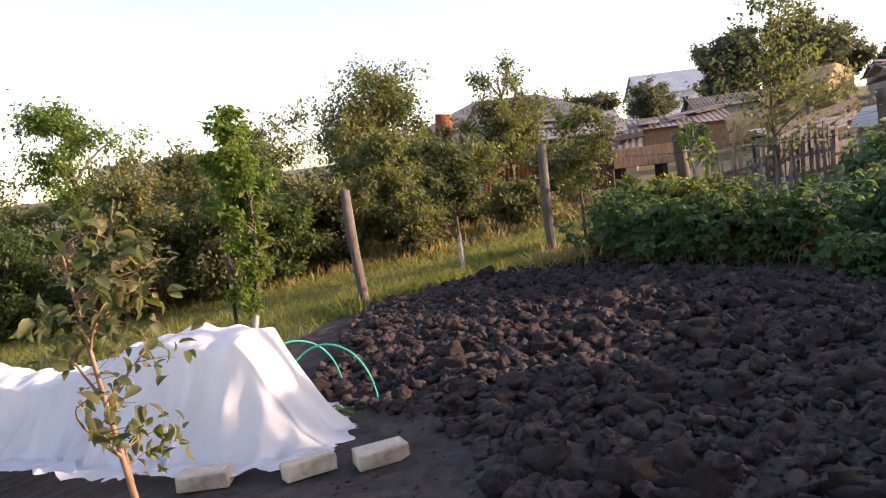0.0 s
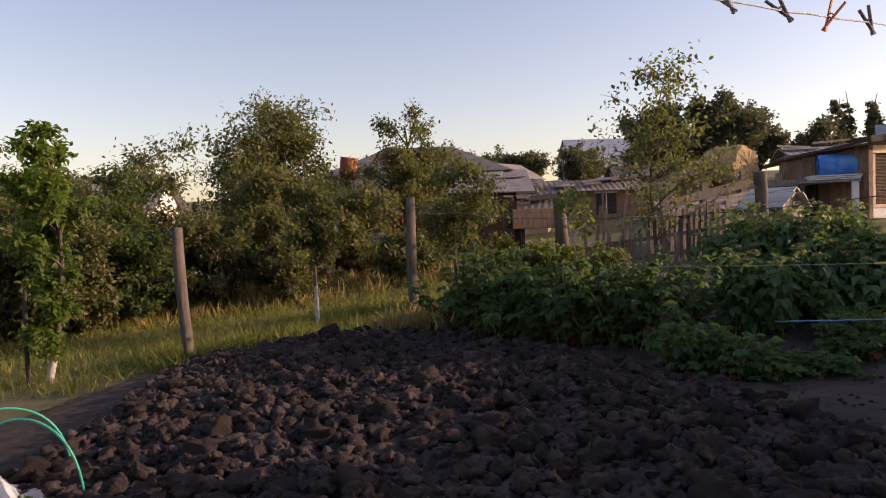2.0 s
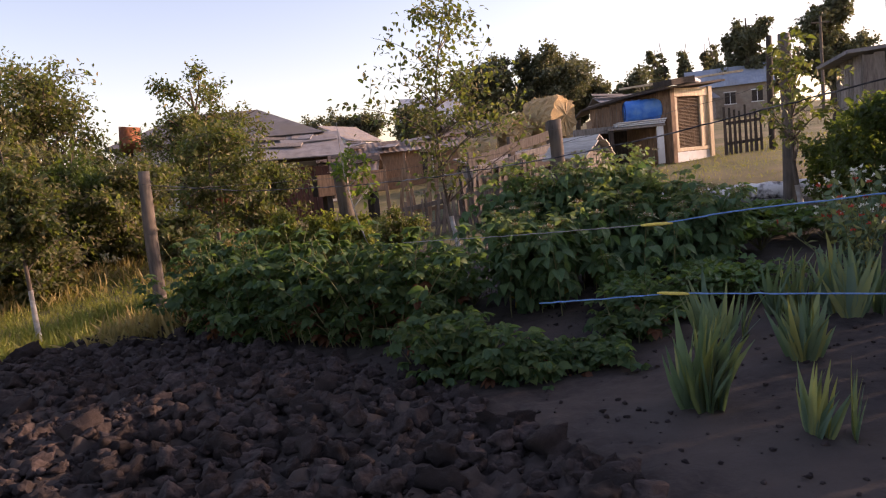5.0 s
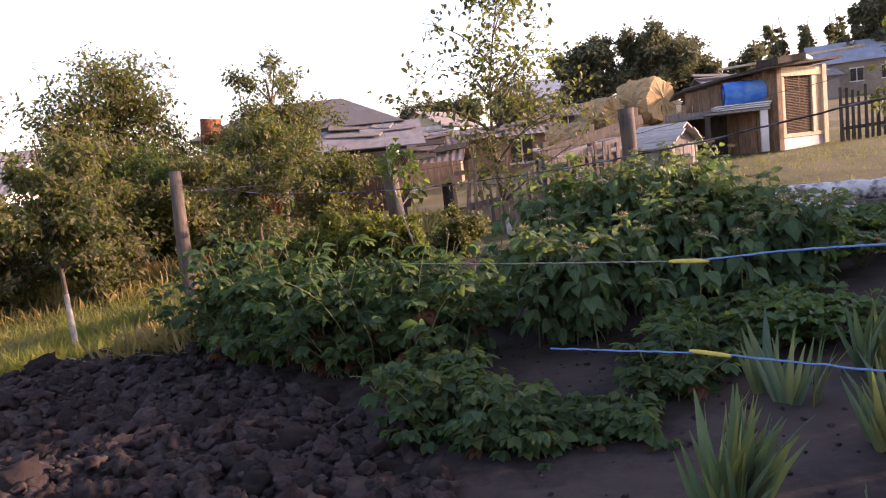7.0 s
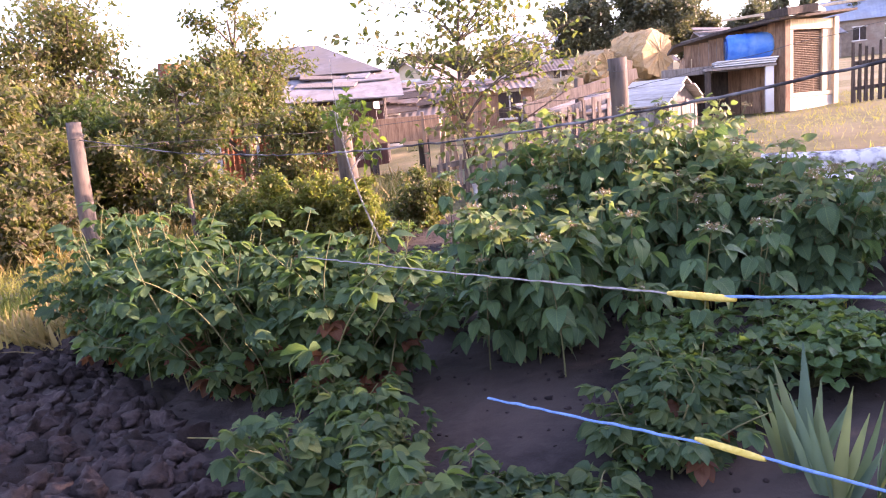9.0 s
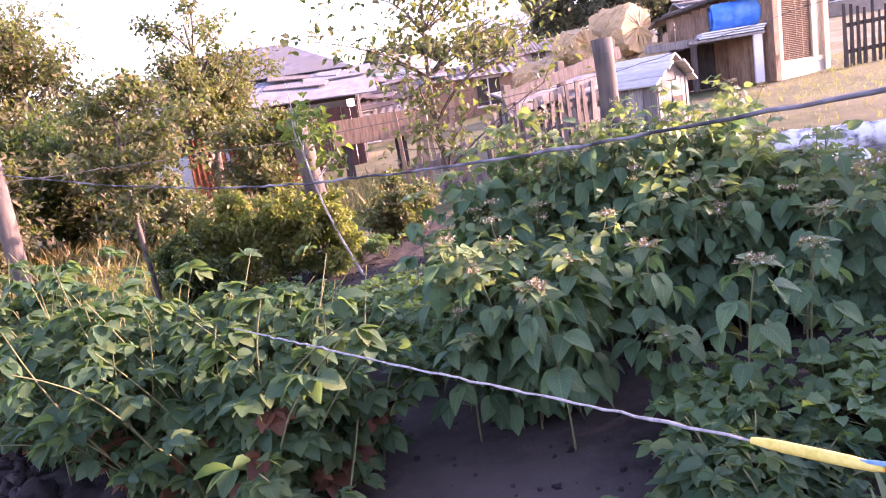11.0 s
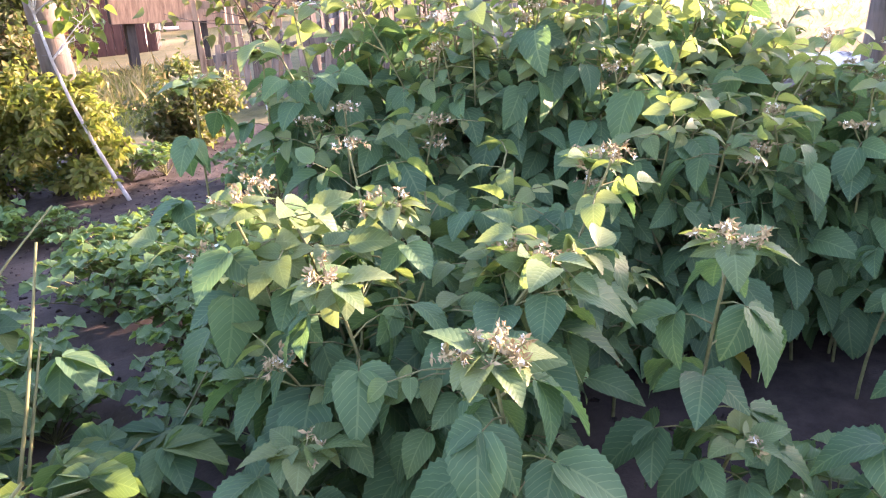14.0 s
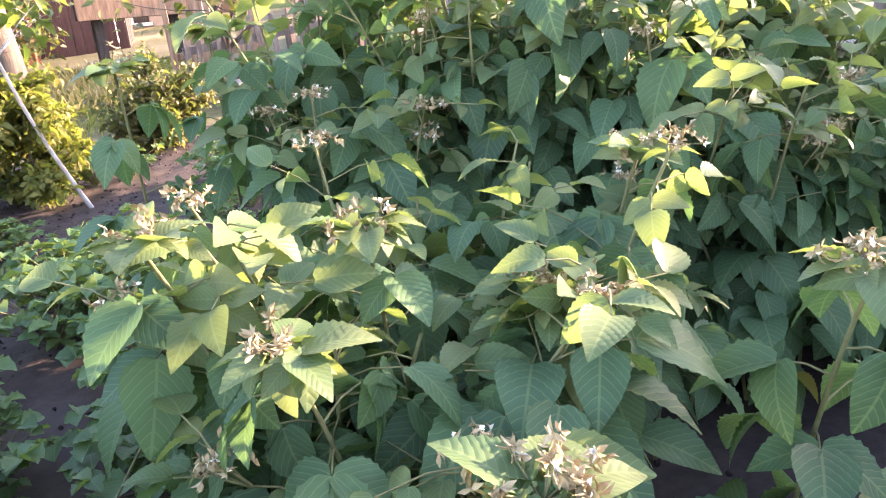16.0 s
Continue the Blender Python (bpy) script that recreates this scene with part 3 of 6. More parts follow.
# ---- fence posts and wires ----
def post(name, x, y, height, r0, lean, seed, label, wood=None, turn=0):
    r = np.random.default_rng(seed)
    e = thing(name, x, y, label=label, category="post")
    n = 12
    t = np.linspace(0, 1, n)
    p = np.stack([lean[0] * t + 0.01 * np.sin(5 * t + seed), lean[1] * t + 0.01 * np.cos(4 * t), -0.2 + t * (height + 0.2)], -1)
    rad = r0 * (1.05 - 0.16 * t + 0.05 * np.sin(9 * t + seed) + r.normal(size=n) * 0.02)
    p = np.concatenate([p, p[-1:] + [[0, 0, 0.004]]])
    rad = np.concatenate([rad, [0.001]])
    v, q = tube_arrays(p, rad, 14)
    a = np.arctan2(v[:, 1] - np.repeat(p[:, 1], 14), v[:, 0] - np.repeat(p[:, 0], 14))
    v[:, :2] += (0.05 * r0 * np.sin(3 * a + seed))[:, None] * np.stack([np.cos(a), np.sin(a)], -1)
    link_mesh("shaft", quick_mesh("shaft", v, q), wood or POSTWOOD, e)
    rg = 0.006
    for hh in (0.62, 0.93):
        tt = np.linspace(0, 2 * np.pi, 13)
        k = hh * height
        c = p[min(n - 1, int(hh * n))]
        rr = r0 * 0.98
        tubes("wire_tie", [(np.stack([c[0] + rr * np.cos(tt), c[1] + rr * np.sin(tt), k + 0.02 * np.sin(tt)], -1), np.full(13, 0.003))], THINWIRE, e, sides=5)
    return e

post("fence_post", -1.87, 8.2, 1.42, 0.062, (-0.06, 0.02), 1, "round grey weathered wooden fence post at the lawn edge")
post("fence_post", 0.33, 9.94, 1.64, 0.066, (0, 0), 2, "dark round wooden fence post at the soil edge")
post("fence_post", 2.42, 11.35, 1.44, 0.095, (-0.16, -0.05), 3, "thick leaning grey wooden post with a sawn top")
post("fence_post", 5.02, 11.1, 1.50, 0.095, (-0.03, 0), 4, "thick square-cut grey post by the kennel")
post("fence_post", 4.60, 4.80, 2.6, 0.05, (0, 0), 5, "slim dark brown post that carries the wires", DARKWOOD_SHADE)
post("fence_post", 7.78, 10.62, 2.1, 0.075, (0.02, 0), 6, "tall grey-brown wooden post beside the birch logs")

def strand(name, pts, rad, mat, label, category="wire", sag=0.03, n=60, wob=0.004, seed=1):
    r = np.random.default_rng(seed)
    pts = np.asarray(pts, float)
    d = np.concatenate([[0], np.cumsum(np.linalg.norm(np.diff(pts, axis=0), axis=1))])
    s = np.linspace(0, d[-1], n)
    p = np.stack([np.interp(s, d, pts[:, k]) for k in range(3)], -1)
    ker = np.array([1, 2, 3, 2, 1.0]) / 9
    for k in range(3):
        q = np.convolve(np.pad(p[:, k], 2, mode='edge'), ker, 'valid')
        q[0], q[-1] = p[0, k], p[-1, k]
        p[:, k] = q
    w = r.normal(size=(n, 3)) * wob
    p[1:-1] += w[1:-1]
    rr = rad * (1 + 0.12 * r.normal(size=n))
    return tubes(name, [(p, rr)], mat, None, label, sides=8, category=category)

strand("fence_cable", [(0.33, 9.94, 1.47), (1.5, 9.1, 1.30), (2.5, 7.88, 1.265), (3.0, 7.25, 1.272), (3.6, 6.5, 1.315), (4.1, 5.87, 1.38), (4.6, 4.82, 1.50)], 0.0036, CABLE,
       "black cable with worn grey patches strung between the posts", n=120, wob=0.002)
strand("fence_twine", [(2.75, 7.0, 0.86), (3.3, 6.35, 0.895), (3.93, 5.6, 0.945)], 0.0024, TWINE,
       "grey twisted twine strung between the posts", n=60, wob=0.0012, seed=2)
strand("blue_rope", [(3.93, 5.6, 0.945), (4.2, 5.28, 1.0), (4.6, 4.82, 1.05)], 0.0034, BLUEROPE, "blue rope knotted to the twine and the post", n=30, wob=0.001, seed=3)
strand("lower_rope", [(3.45, 6.2, 0.50), (3.97, 5.55, 0.60), (4.6, 4.82, 0.64)], 0.0036, BLUEROPE, "blue rope strung low between the posts", n=40, wob=0.0012, seed=4)

def rag(x, y, z, d, label):
    r = np.random.default_rng(5)
    d = np.array(d, float)
    d /= np.linalg.norm(d)
    t = np.linspace(-0.085, 0.085, 15)
    p = np.array([x, y, z]) + t[:, None] * d
    tubes("yellow_tie", [(p, 0.0085 * (1 - 0.6 * (np.abs(t) / 0.09) ** 4) * (1 + 0.25 * np.sin(t * 260)))], YELLOW, None, label, sides=10, category="tie")

rag(3.93, 5.6, 0.945, (0.62, -0.75, 0.05), "yellow wrapped rag tie on the twine")
rag(3.97, 5.55, 0.60, (0.62, -0.75, 0.02), "yellow wrapped rag tie on the low rope")
strand("yard_wire", [(0.33, 9.94, 1.40), (2.3, 11.3, 1.35), (5.0, 11.1, 1.5), (7.79, 10.62, 2.0)], 0.003, THINWIRE, "thin dark wire between the yard posts", n=60, seed=6)

# clothes line with pegs
LINE_A = [(1.0, 1.45, 1.66), (2.29, 2.62, 1.765), (2.66, 2.95, 1.80), (3.04, 3.31, 1.875), (4.6, 4.78, 2.25)]
strand("clothes_line", LINE_A, 0.0022, WIRE, "white clothes line hung with pegs", "clothes line", n=70, wob=0.001, seed=7)
strand("clothes_line", [(1.2, 2.2, 2.02), (2.49, 2.86, 1.97), (3.0, 3.15, 1.95), (3.6, 3.6, 2.06), (4.6, 4.82, 2.45)], 0.0018, WIRE, "second white clothes line above the pegs", "clothes line", n=60, wob=0.001, seed=8)

def peg(x, y, z, turn, tilt, mat, label):
    e = new("clothes_peg")
    e.matrix_basis = pose(x, y, z, tilt, 0, turn)
    tagged(e, label, "clothes peg", "pegs on the line")
    for s in (-1, 1):
        bm = bmesh.new()
        vs = box(bm, 0, 0, 0.0, 0.009, 0.005, 0.078, 0.0012)
        for v in vs:
            v.co.y *= 1.0 if v.co.z < 0 else 0.75
        bmesh.ops.transform(bm, matrix=Matrix.Translation((0, s * 0.0065, 0.004)) @ Matrix.Rotation(radians(-15 * s), 4, 'X'), verts=bm.verts)
        part("peg_arm", bm, mat, e)
    t = np.linspace(0, 6 * np.pi, 30)
    tubes("spring", [(np.stack([0.004 * np.sin(t) * 0 + np.linspace(-0.006, 0.006, 30), 0.0055 * np.cos(t), 0.0055 * np.sin(t) + 0.004], -1), np.full(30, 0.0009))], THINWIRE, e, "steel spring", sides=4)

pegs = [(0.28, 0), (0.37, 1), (0.46, 2), (0.53, 1), (0.575, 3), (0.66, 2), (0.20, 1), (0.325, 1), (0.412, 2)]
lp = np.array(LINE_A)
ld = np.concatenate([[0], np.cumsum(np.linalg.norm(np.diff(lp, axis=0), axis=1))]) / np.sum(np.linalg.norm(np.diff(lp, axis=0), axis=1))
for i, (u, kind) in enumerate(pegs):
    p = [np.interp(u, ld, lp[:, k]) for k in range(3)]
    col = PEGRED if i == 1 else PEGGREY
    peg(*p, 40 + 9 * i, (-35, 28, -48, -38, 14, -30, 25, -42, -25)[i], col, "orange plastic clothes peg on the line" if i == 1 else "dark weathered wooden clothes peg on the line")
peg(2.72, 2.99, 1.96, 30, -32, PEGRED, "orange plastic clothes peg on the upper line")
peg(1.95, 2.59, 2.0, 30, 24, PEGGREY, "dark weathered wooden clothes peg on the upper line")
bm = bmesh.new()
box(bm, 0, 0, -0.02, 0.5, 0.012, 0.042, 0.004)
bmesh.ops.subdivide_edges(bm, edges=[e for e in bm.edges if abs(e.verts[0].co.x - e.verts[1].co.x) > 0.3], cuts=12)
for v in bm.verts:
    v.co += Vector((0, 0.008 * math.sin(v.co.x * 17), 0.007 * math.sin(v.co.x * 11)))
strip = part("purple_cloth", bm, PURPLE, None, "narrow strip of purple cloth hung on the clothes line", True, category="cloth")
strip.matrix_basis = pose(3.36, 3.61, 1.975, 0, -13, 43)

# ---- trees and hedge ----
tree("apple_sapling", -0.64, 2.0, 1.50, 1.06, 0.36, 0.42, 300, 0.058, L_APPLE, 31, limbs=12, trunk_r=0.017, bark=YOUNGBARK, lean=(-0.16, 0.02), shape=OVAL, lime=0.16,
     spread=0.6, twigs=3, hang=0.2, label="slender young apple sapling with red-brown bark and limewashed foot")
tree("young_apple_tree", -3.0, 7.5, 2.62, 1.40, 0.46, 1.05, 4600, 0.075, L_YOUNG, 32, limbs=26, trunk_r=0.035, lean=(0.02, 0.03), shape=OVAL, lime=0.35, tall=2, spread=0.45,
     label="columnar young apple tree tied to a dark stake", group="young trees in the grass")
tree("young_apple_tree", -0.93, 9.97, 2.35, 1.50, 0.50, 0.78, 3600, 0.065, L_APPLE, 33, limbs=22, trunk_r=0.028, lean=(-0.05, 0.02), shape=OVAL, lime=0.62, spread=0.45,
     label="young apple tree with limewashed thin trunk", group="young trees in the grass")
tree("young_apple_tree", 0.80, 11.1, 2.25, 1.45, 0.68, 0.75, 3600, 0.06, L_APPLE, 34, limbs=22, trunk_r=0.03, shape=OVAL, spread=0.45,
     label="young apple tree with a dense dull green crown", group="young trees in the grass")
tree("young_apple_tree", 3.66, 10.76, 3.10, 1.75, 1.05, 0.85, 2300, 0.066, L_APPLE, 35, limbs=30, trunk_r=0.03, shape=OVAL, lime=0.6, tall=7, spread=0.5, bark=BARK,
     label="sparse forked apple tree with limewashed stem", group="young trees in the grass")
tree("thin_sapling", 2.73, 10.84, 2.05, 1.35, 0.36, 0.55, 190, 0.085, L_YOUNG, 36, limbs=9, trunk_r=0.014, lean=(-0.20, 0.0), shape=OVAL, spread=0.6, bark=LIMEWASH,
     label="thin leaning sapling among the strawberries")
post("tree_stake", -3.12, 7.42, 0.95, 0.022, (0, 0), 9, "thin dark stake beside the young tree", DARKWOOD_SHADE)
tree("apple_tree", -1.0, 19.2, 3.75, 2.35, 1.75, 0.95, 12000, 0.10, L_APPLE, 37, limbs=34, trunk_r=0.10, spread=0.36, label="old apple tree with bare twigs above its crown", tall=3)
tree("hedge_tree", -4.1, 18.2, 4.25, 2.25, 2.3, 1.95, 27000, 0.105, L_BUSH, 38, limbs=44, trunk_r=0.10, spread=0.4, twigs=6, label="dense grey-green bushy tree behind the grass")
tree("hedge_tree", -9.4, 13.4, 4.4, 3.0, 1.4, 1.35, 7500, 0.10, L_YOUNG, 39, limbs=20, trunk_r=0.10, spread=0.5, hang=0.3, label="yellowing tree rising out of the hedge")
hedge = [(-7.3, 11.9, 3.0, 1.5, 5200, L_APPLE), (-8.9, 11.0, 2.3, 1.3, 3600, L_BUSH), (-5.4, 13.0, 2.7, 1.3, 4600, L_DARK), (-10.8, 11.2, 2.3, 1.5, 3200, L_BUSH), (-6.0, 15.5, 3.4, 1.6, 4600, L_APPLE),
         (-3.1, 14.7, 2.5, 1.2, 4200, L_BUSH), (-1.6, 16.0, 2.1, 1.2, 3600, L_BUSH), (0.4, 17.6, 1.7, 1.2, 2600, L_APPLE), (-12.5, 14.0, 3.4, 2.0, 3600, L_BUSH), (-4.6, 12.3, 1.5, 0.9, 2400, L_DARK),
         (-2.3, 13.5, 1.2, 0.8, 2000, L_BUSH), (-0.4, 14.6, 1.0, 0.8, 1700, L_APPLE),
         (-6.6, 10.6, 2.2, 1.1, 4500, L_BUSH), (-5.2, 11.3, 2.0, 1.0, 4200, L_APPLE), (-8.2, 9.8, 2.0, 1.1, 4000, L_DARK), (-3.9, 13.4, 1.9, 1.0, 3800, L_BUSH), (-9.9, 9.4, 2.2, 1.2, 3800, L_BUSH), (-2.7, 16.4, 2.4, 1.2, 3600, L_DARK), (-7.6, 14.2, 3.3, 1.5, 4200, L_BUSH)]
for i, (hx, hy, hh, hr, hn, hm) in enumerate(hedge):
    tree("hedge_bush", hx, hy, hh, hh * 0.48, hr, hh * 0.50, int(hn * 2.5), 0.098, hm, 50 + i, limbs=30, trunk_r=0.045, spread=0.42, twigs=6,
         label="overgrown fruit bush in the hedge" if hh > 2 else "low undergrowth at the foot of the hedge", category="bush", group="hedge bushes")

# dark bushes by the shed, placed and sized to shade the raspberries too
for i, (gx_, gy_, gh) in enumerate([(7.3, 8.5, 1.25), (7.75, 9.1, 1.35), (8.0, 9.9, 1.2)]):
    tree("garden_bush", gx_, gy_, gh, gh * 0.5, 0.55, gh * 0.48, 4200, 0.06, L_DARK, 90 + i, limbs=28, trunk_r=0.014, spread=0.42, twigs=6, shape=OVAL, label="dark leafy bush beside the tool shed", category="bush", group="bushes by the shed")
tree("young_apple_tree", 7.2, 9.4, 2.0, 1.35, 0.55, 0.6, 420, 0.08, L_APPLE, 41, limbs=16, trunk_r=0.03, shape=OVAL, lime=0.4, tall=3, spread=0.5, label="sparse young tree beside the birch logs", group="young trees in the grass")

# ---- raspberry rows, creeper, strawberries ----
RASP = leaf_shape(18, 0.66, 0.20, 0.34, saw=0.032, tip=0.72, wave=0.035)
RASP2 = leaf_shape(18, 0.76, 0.10, 0.55, saw=0.032, tip=0.66, wave=0.04)
VINE = leaf_shape(8, 0.68, 0.18, 0.30, saw=0.05, tip=0.85)
STRAWL = leaf_shape(8, 0.95, 0.30, 0.12, saw=0.07, tip=1.05, wave=0.06)

def leaf_mesh(name, shape, mat):
    v, q, uv = shape
    me = quick_mesh(name, v, q, uv)
    me.materials.append(mat)
    return me

def place_leaf(mesh, parent, pos, axis, up, size):
    f = frames_of(np.array([axis], float), np.array([up], float))[0]
    ob = new("leaf", mesh)
    ob.parent = parent
    ob.matrix_basis = Matrix.Translation(pos) @ Matrix(f.tolist()).to_4x4() @ Matrix.Scale(size, 4)
    return ob

def raspberry(x, y, canes, radius, height, seed, leaf, singles, label, bloom=0.5):
    """Arching canes with leaves of three toothed leaflets, pale fruiting tips and a few berries."""
    r = np.random.default_rng(seed)
    e = thing("raspberry_bush", x, y, label=label, category="bush", group="raspberry bushes")
    runs, P, A, U, S, K = [], [], [], [], [], []
    heads = []
    for c in range(canes):
        a = r.uniform(0, 6.28)
        b = radius * 0.5 * r.uniform(0, 1) ** 0.5
        foot = np.array([b * np.cos(a), b * np.sin(a), -0.03])
        out = radius * r.uniform(0.35, 1.05)
        a2 = a + r.normal() * 0.5
        hgt = height * r.uniform(0.68, 1.05)
        tip = np.array([out * np.cos(a2), out * np.sin(a2), hgt])
        t = np.linspace(0, 1, 12)[:, None]
        p = foot + (tip - foot) * np.concatenate([t ** 1.4, t ** 1.4, 1.12 * t - 0.12 * t ** 3], 1)
        runs.append((p, np.linspace(0.0048, 0.0022, 12)))
        for n in range(20):
            u = r.uniform(0.12, 1.0) ** 0.8
            k = min(10, int(u * 11))
            q = p[k] + (p[k + 1] - p[k]) * (u * 11 - k)
            az = r.uniform(0, 6.28)
            d = np.array([np.cos(az), np.sin(az), r.uniform(-0.1, 0.5)])
            stalk = r.uniform(0.05, 0.11)
            j = q + d * stalk
            runs.append((np.array([q, (q + j) / 2 + [0, 0, 0.008], j]), np.array([0.0016, 0.0012, 0.0010])))
            young = u > 0.86
            s = leaf * r.uniform(0.62, 1.18) * (0.62 if young else 1.0)
            side = np.cross(d, [0, 0, 1.0])
            side /= np.linalg.norm(side) + 1e-9
            for w, off, sc in ((0, 0, 1.0), (1, 0.035, 0.8), (-1, 0.035, 0.8)):
                ax = d * (0.8 if w == 0 else 0.3) + side * w * 0.85 + np.array([0, 0, r.uniform(-0.95, -0.15) + (0.5 if young else 0)]) + r.normal(size=3) * 0.15
                P.append(j - d * off)
                A.append(ax)
                U.append(np.array([0, 0, 0.8]) + d * 0.7 + r.normal(size=3) * 0.3)
                S.append(s * sc)
                K.append(2 if (not young and q[2] < height * 0.45 and r.uniform() < 0.07 and q[2] < height * 0.2) else (1 if young else 0))
        if r.uniform() < bloom:
            heads.append(tip)
    tubes("cane", runs, CANE, e, sides=5, kind="stuff")
    P, A, U, S, K = map(np.array, (P, A, U, S, K))
    world_y = P[:, 1] - 0.6 * P[:, 2]
    order = np.argsort(world_y)
    own = order[:singles]
    rest = np.ones(len(P), bool)
    rest[own] = False
    for i in own:
        place_leaf(LEAFMESH[int(K[i]), int(i % 2)], e, P[i], A[i], U[i], S[i])
    for k, (mat, nm) in enumerate(((L_RASP, "foliage"), (L_RASPTOP, "young_foliage"), (L_YELLOW, "yellowed_foliage"))):
        for h, shp in enumerate((RASP, RASP2)):
            m = rest & (K == k) & ((np.arange(len(P)) % 2) == h)
            if m.any():
                scatter(nm, shp, P[m], A[m], U[m], S[m], mat, e, kind="stuff")
    fp, fs = [], []
    for tip in heads:
        n = 20
        for i in range(n):
            d = unit(1, r)[0]
            d[2] = abs(d[2]) * 0.5
            fp.append(tip + d * r.uniform(0.005, 0.045))
    if fp:
        bud_cluster("flower_head", np.array(fp), r, e)
    return e

def bud_cluster(name, fp, r, parent):
    """Dry five-pointed calyxes, some still with a pale bloom."""
    n = len(fp)
    pos = np.repeat(fp, 5, axis=0)
    ax = unit(5 * n, r) + np.repeat(unit(n, r), 5, axis=0) * 0.6
    scatter(name, leaf_shape(2, 0.45, 0.3, 0.2), pos, ax, unit(5 * n, r), np.full(5 * n, 0.0112) * r.uniform(0.7, 1.3, 5 * n), FLOWERHEAD, parent, "dry pale calyxes at the cane tips", kind="stuff")
    k = r.uniform(size=n) < 0.25
    if k.any():
        m = int(k.sum())
        pos = np.repeat(fp[k], 4, axis=0)
        scatter("blossom", leaf_shape(2, 0.8, 0.3, 0.1), pos, unit(4 * m, r), unit(4 * m, r), np.full(4 * m, 0.0075), WHITEBLOOM, parent, "small white blossoms", kind="stuff")

LEAFMESH = {(k, h): leaf_mesh("raspberry_leaf", shp, mat) for k, mat in enumerate((L_RASP, L_RASPTOP, L_YELLOW)) for h, shp in enumerate((RASP, RASP2))}
raspberry(3.75, 7.46, 36, 0.37, 0.76, 71, 0.112, 300, "leafy raspberry bush with pale spent flower heads", 0.3)
raspberry(4.52, 7.92, 40, 0.40, 0.86, 72, 0.112, 250, "tall raspberry bush, dark green with yellowed lower leaves", 0.3)
raspberry(4.92, 7.85, 42, 0.44, 0.84, 73, 0.105, 0, "spreading raspberry bush with silvery green leaves")
raspberry(5.22, 7.75, 28, 0.36, 0.70, 77, 0.10, 0, "low raspberry bush at the end of the row")
raspberry(3.84, 8.15, 30, 0.32, 1.0, 78, 0.105, 0, "tall raspberry bush at the end of the second row")
raspberry(4.18, 8.2, 44, 0.46, 1.08, 74, 0.10, 0, "raspberry bush in the second row, tips in the sun")
raspberry(4.75, 8.42, 44, 0.50, 1.06, 75, 0.10, 0, "raspberry bush at the back of the bed")

def lone_cane(x, y, z, seed, leaf, head, berries=0):
    """One cane that ends in a rosette of ribbed young leaves round a spent or open flower cluster."""
    r = np.random.default_rng(seed)
    fx, fy = x + r.uniform(-0.02, 0.10), y + r.uniform(0.08, 0.22)
    e = thing("raspberry_cane", fx, fy, label="single raspberry cane ending in pale young leaves and dry flower heads" if head else "single leafy raspberry cane in the shade", category="bush", group="raspberry canes")
    tip = np.array([x - fx, y - fy, z - gz(fx, fy)])
    t = np.linspace(0, 1, 12)[:, None]
    p = tip * np.concatenate([t ** 1.8, t ** 1.8, 1.1 * t - 0.1 * t ** 3], 1)
    runs = [(p, np.linspace(0.0046, 0.0024, 12))]
    golden = 2.4
    def fan(q, d, s, kind, droop):
        side = np.cross(d, [0, 0, 1.0])
        side /= np.linalg.norm(side) + 1e-9
        for w, sc in ((0, 1.0), (1, 0.78), (-1, 0.78)):
            ax = d * (0.85 if w == 0 else 0.25) + side * w * 0.9 + np.array([0, 0, droop]) + r.normal(size=3) * 0.10
            place_leaf(LEAFMESH[kind, int(r.integers(0, 2))], e, q, ax, np.array([0, 0, 1.0]) + d * 0.45 + r.normal(size=3) * 0.18, s * sc)
    for n in range(9):
        u = 0.36 + 0.60 * n / 9
        q = np.array([np.interp(u, t[:, 0], p[:, k]) for k in range(3)])
        az = golden * n + seed
        d = np.array([np.cos(az), np.sin(az), 0.25])
        stalk = (0.10 - 0.05 * u) * r.uniform(0.8, 1.2)
        j = q + d * stalk
        runs.append((np.array([q, (q + j) / 2 + [0, 0, 0.006], j]), np.array([0.0017, 0.0013, 0.0011])))
        fan(j, d, leaf * (1.15 - 0.35 * u) * r.uniform(0.85, 1.1), 0, r.uniform(-0.75, -0.3))
    for n in range(5):
        az = golden * n + seed * 1.7
        d = np.array([np.cos(az), np.sin(az), 0.35])
        q = p[-1] + d * 0.016
        fan(q, d, leaf * r.uniform(0.48, 0.66), 1, r.uniform(-0.25, 0.35))
    buds = []
    for n in range(head):
        d = unit(1, r)[0]
        d[2] = abs(d[2]) * 0.7 + 0.1
        b = p[-1] + d * r.uniform(0.018, 0.055)
        runs.append((np.array([p[-1], (p[-1] + b) / 2, b]), np.array([0.0012, 0.0010, 0.0010])))
        for m in range(3):
            buds.append(b + r.normal(size=3) * 0.004)
    tubes("cane", runs, CANE, e, sides=6)
    if buds:
        bud_cluster("flower_head", np.array(buds), r, e)
    for n in range(berries):
        bm = bmesh.new()
        c = tip + np.array([0.01 * n, 0.012 * n, -0.03 - 0.028 * n])
        for ring in range(5):
            rr = 0.009 * math.sin(math.pi * (ring + 1) / 6.2)
            for q in range(7):
                bmesh.ops.create_icosphere(bm, subdivisions=1, radius=0.0034, matrix=Matrix.Translation((c[0] + rr * math.cos(q * 0.9 + ring), c[1] + rr * math.sin(q * 0.9 + ring), c[2] - 0.016 + ring * 0.007)))
        part("berry", bm, BERRY, e, "ripe dark red raspberry", True)

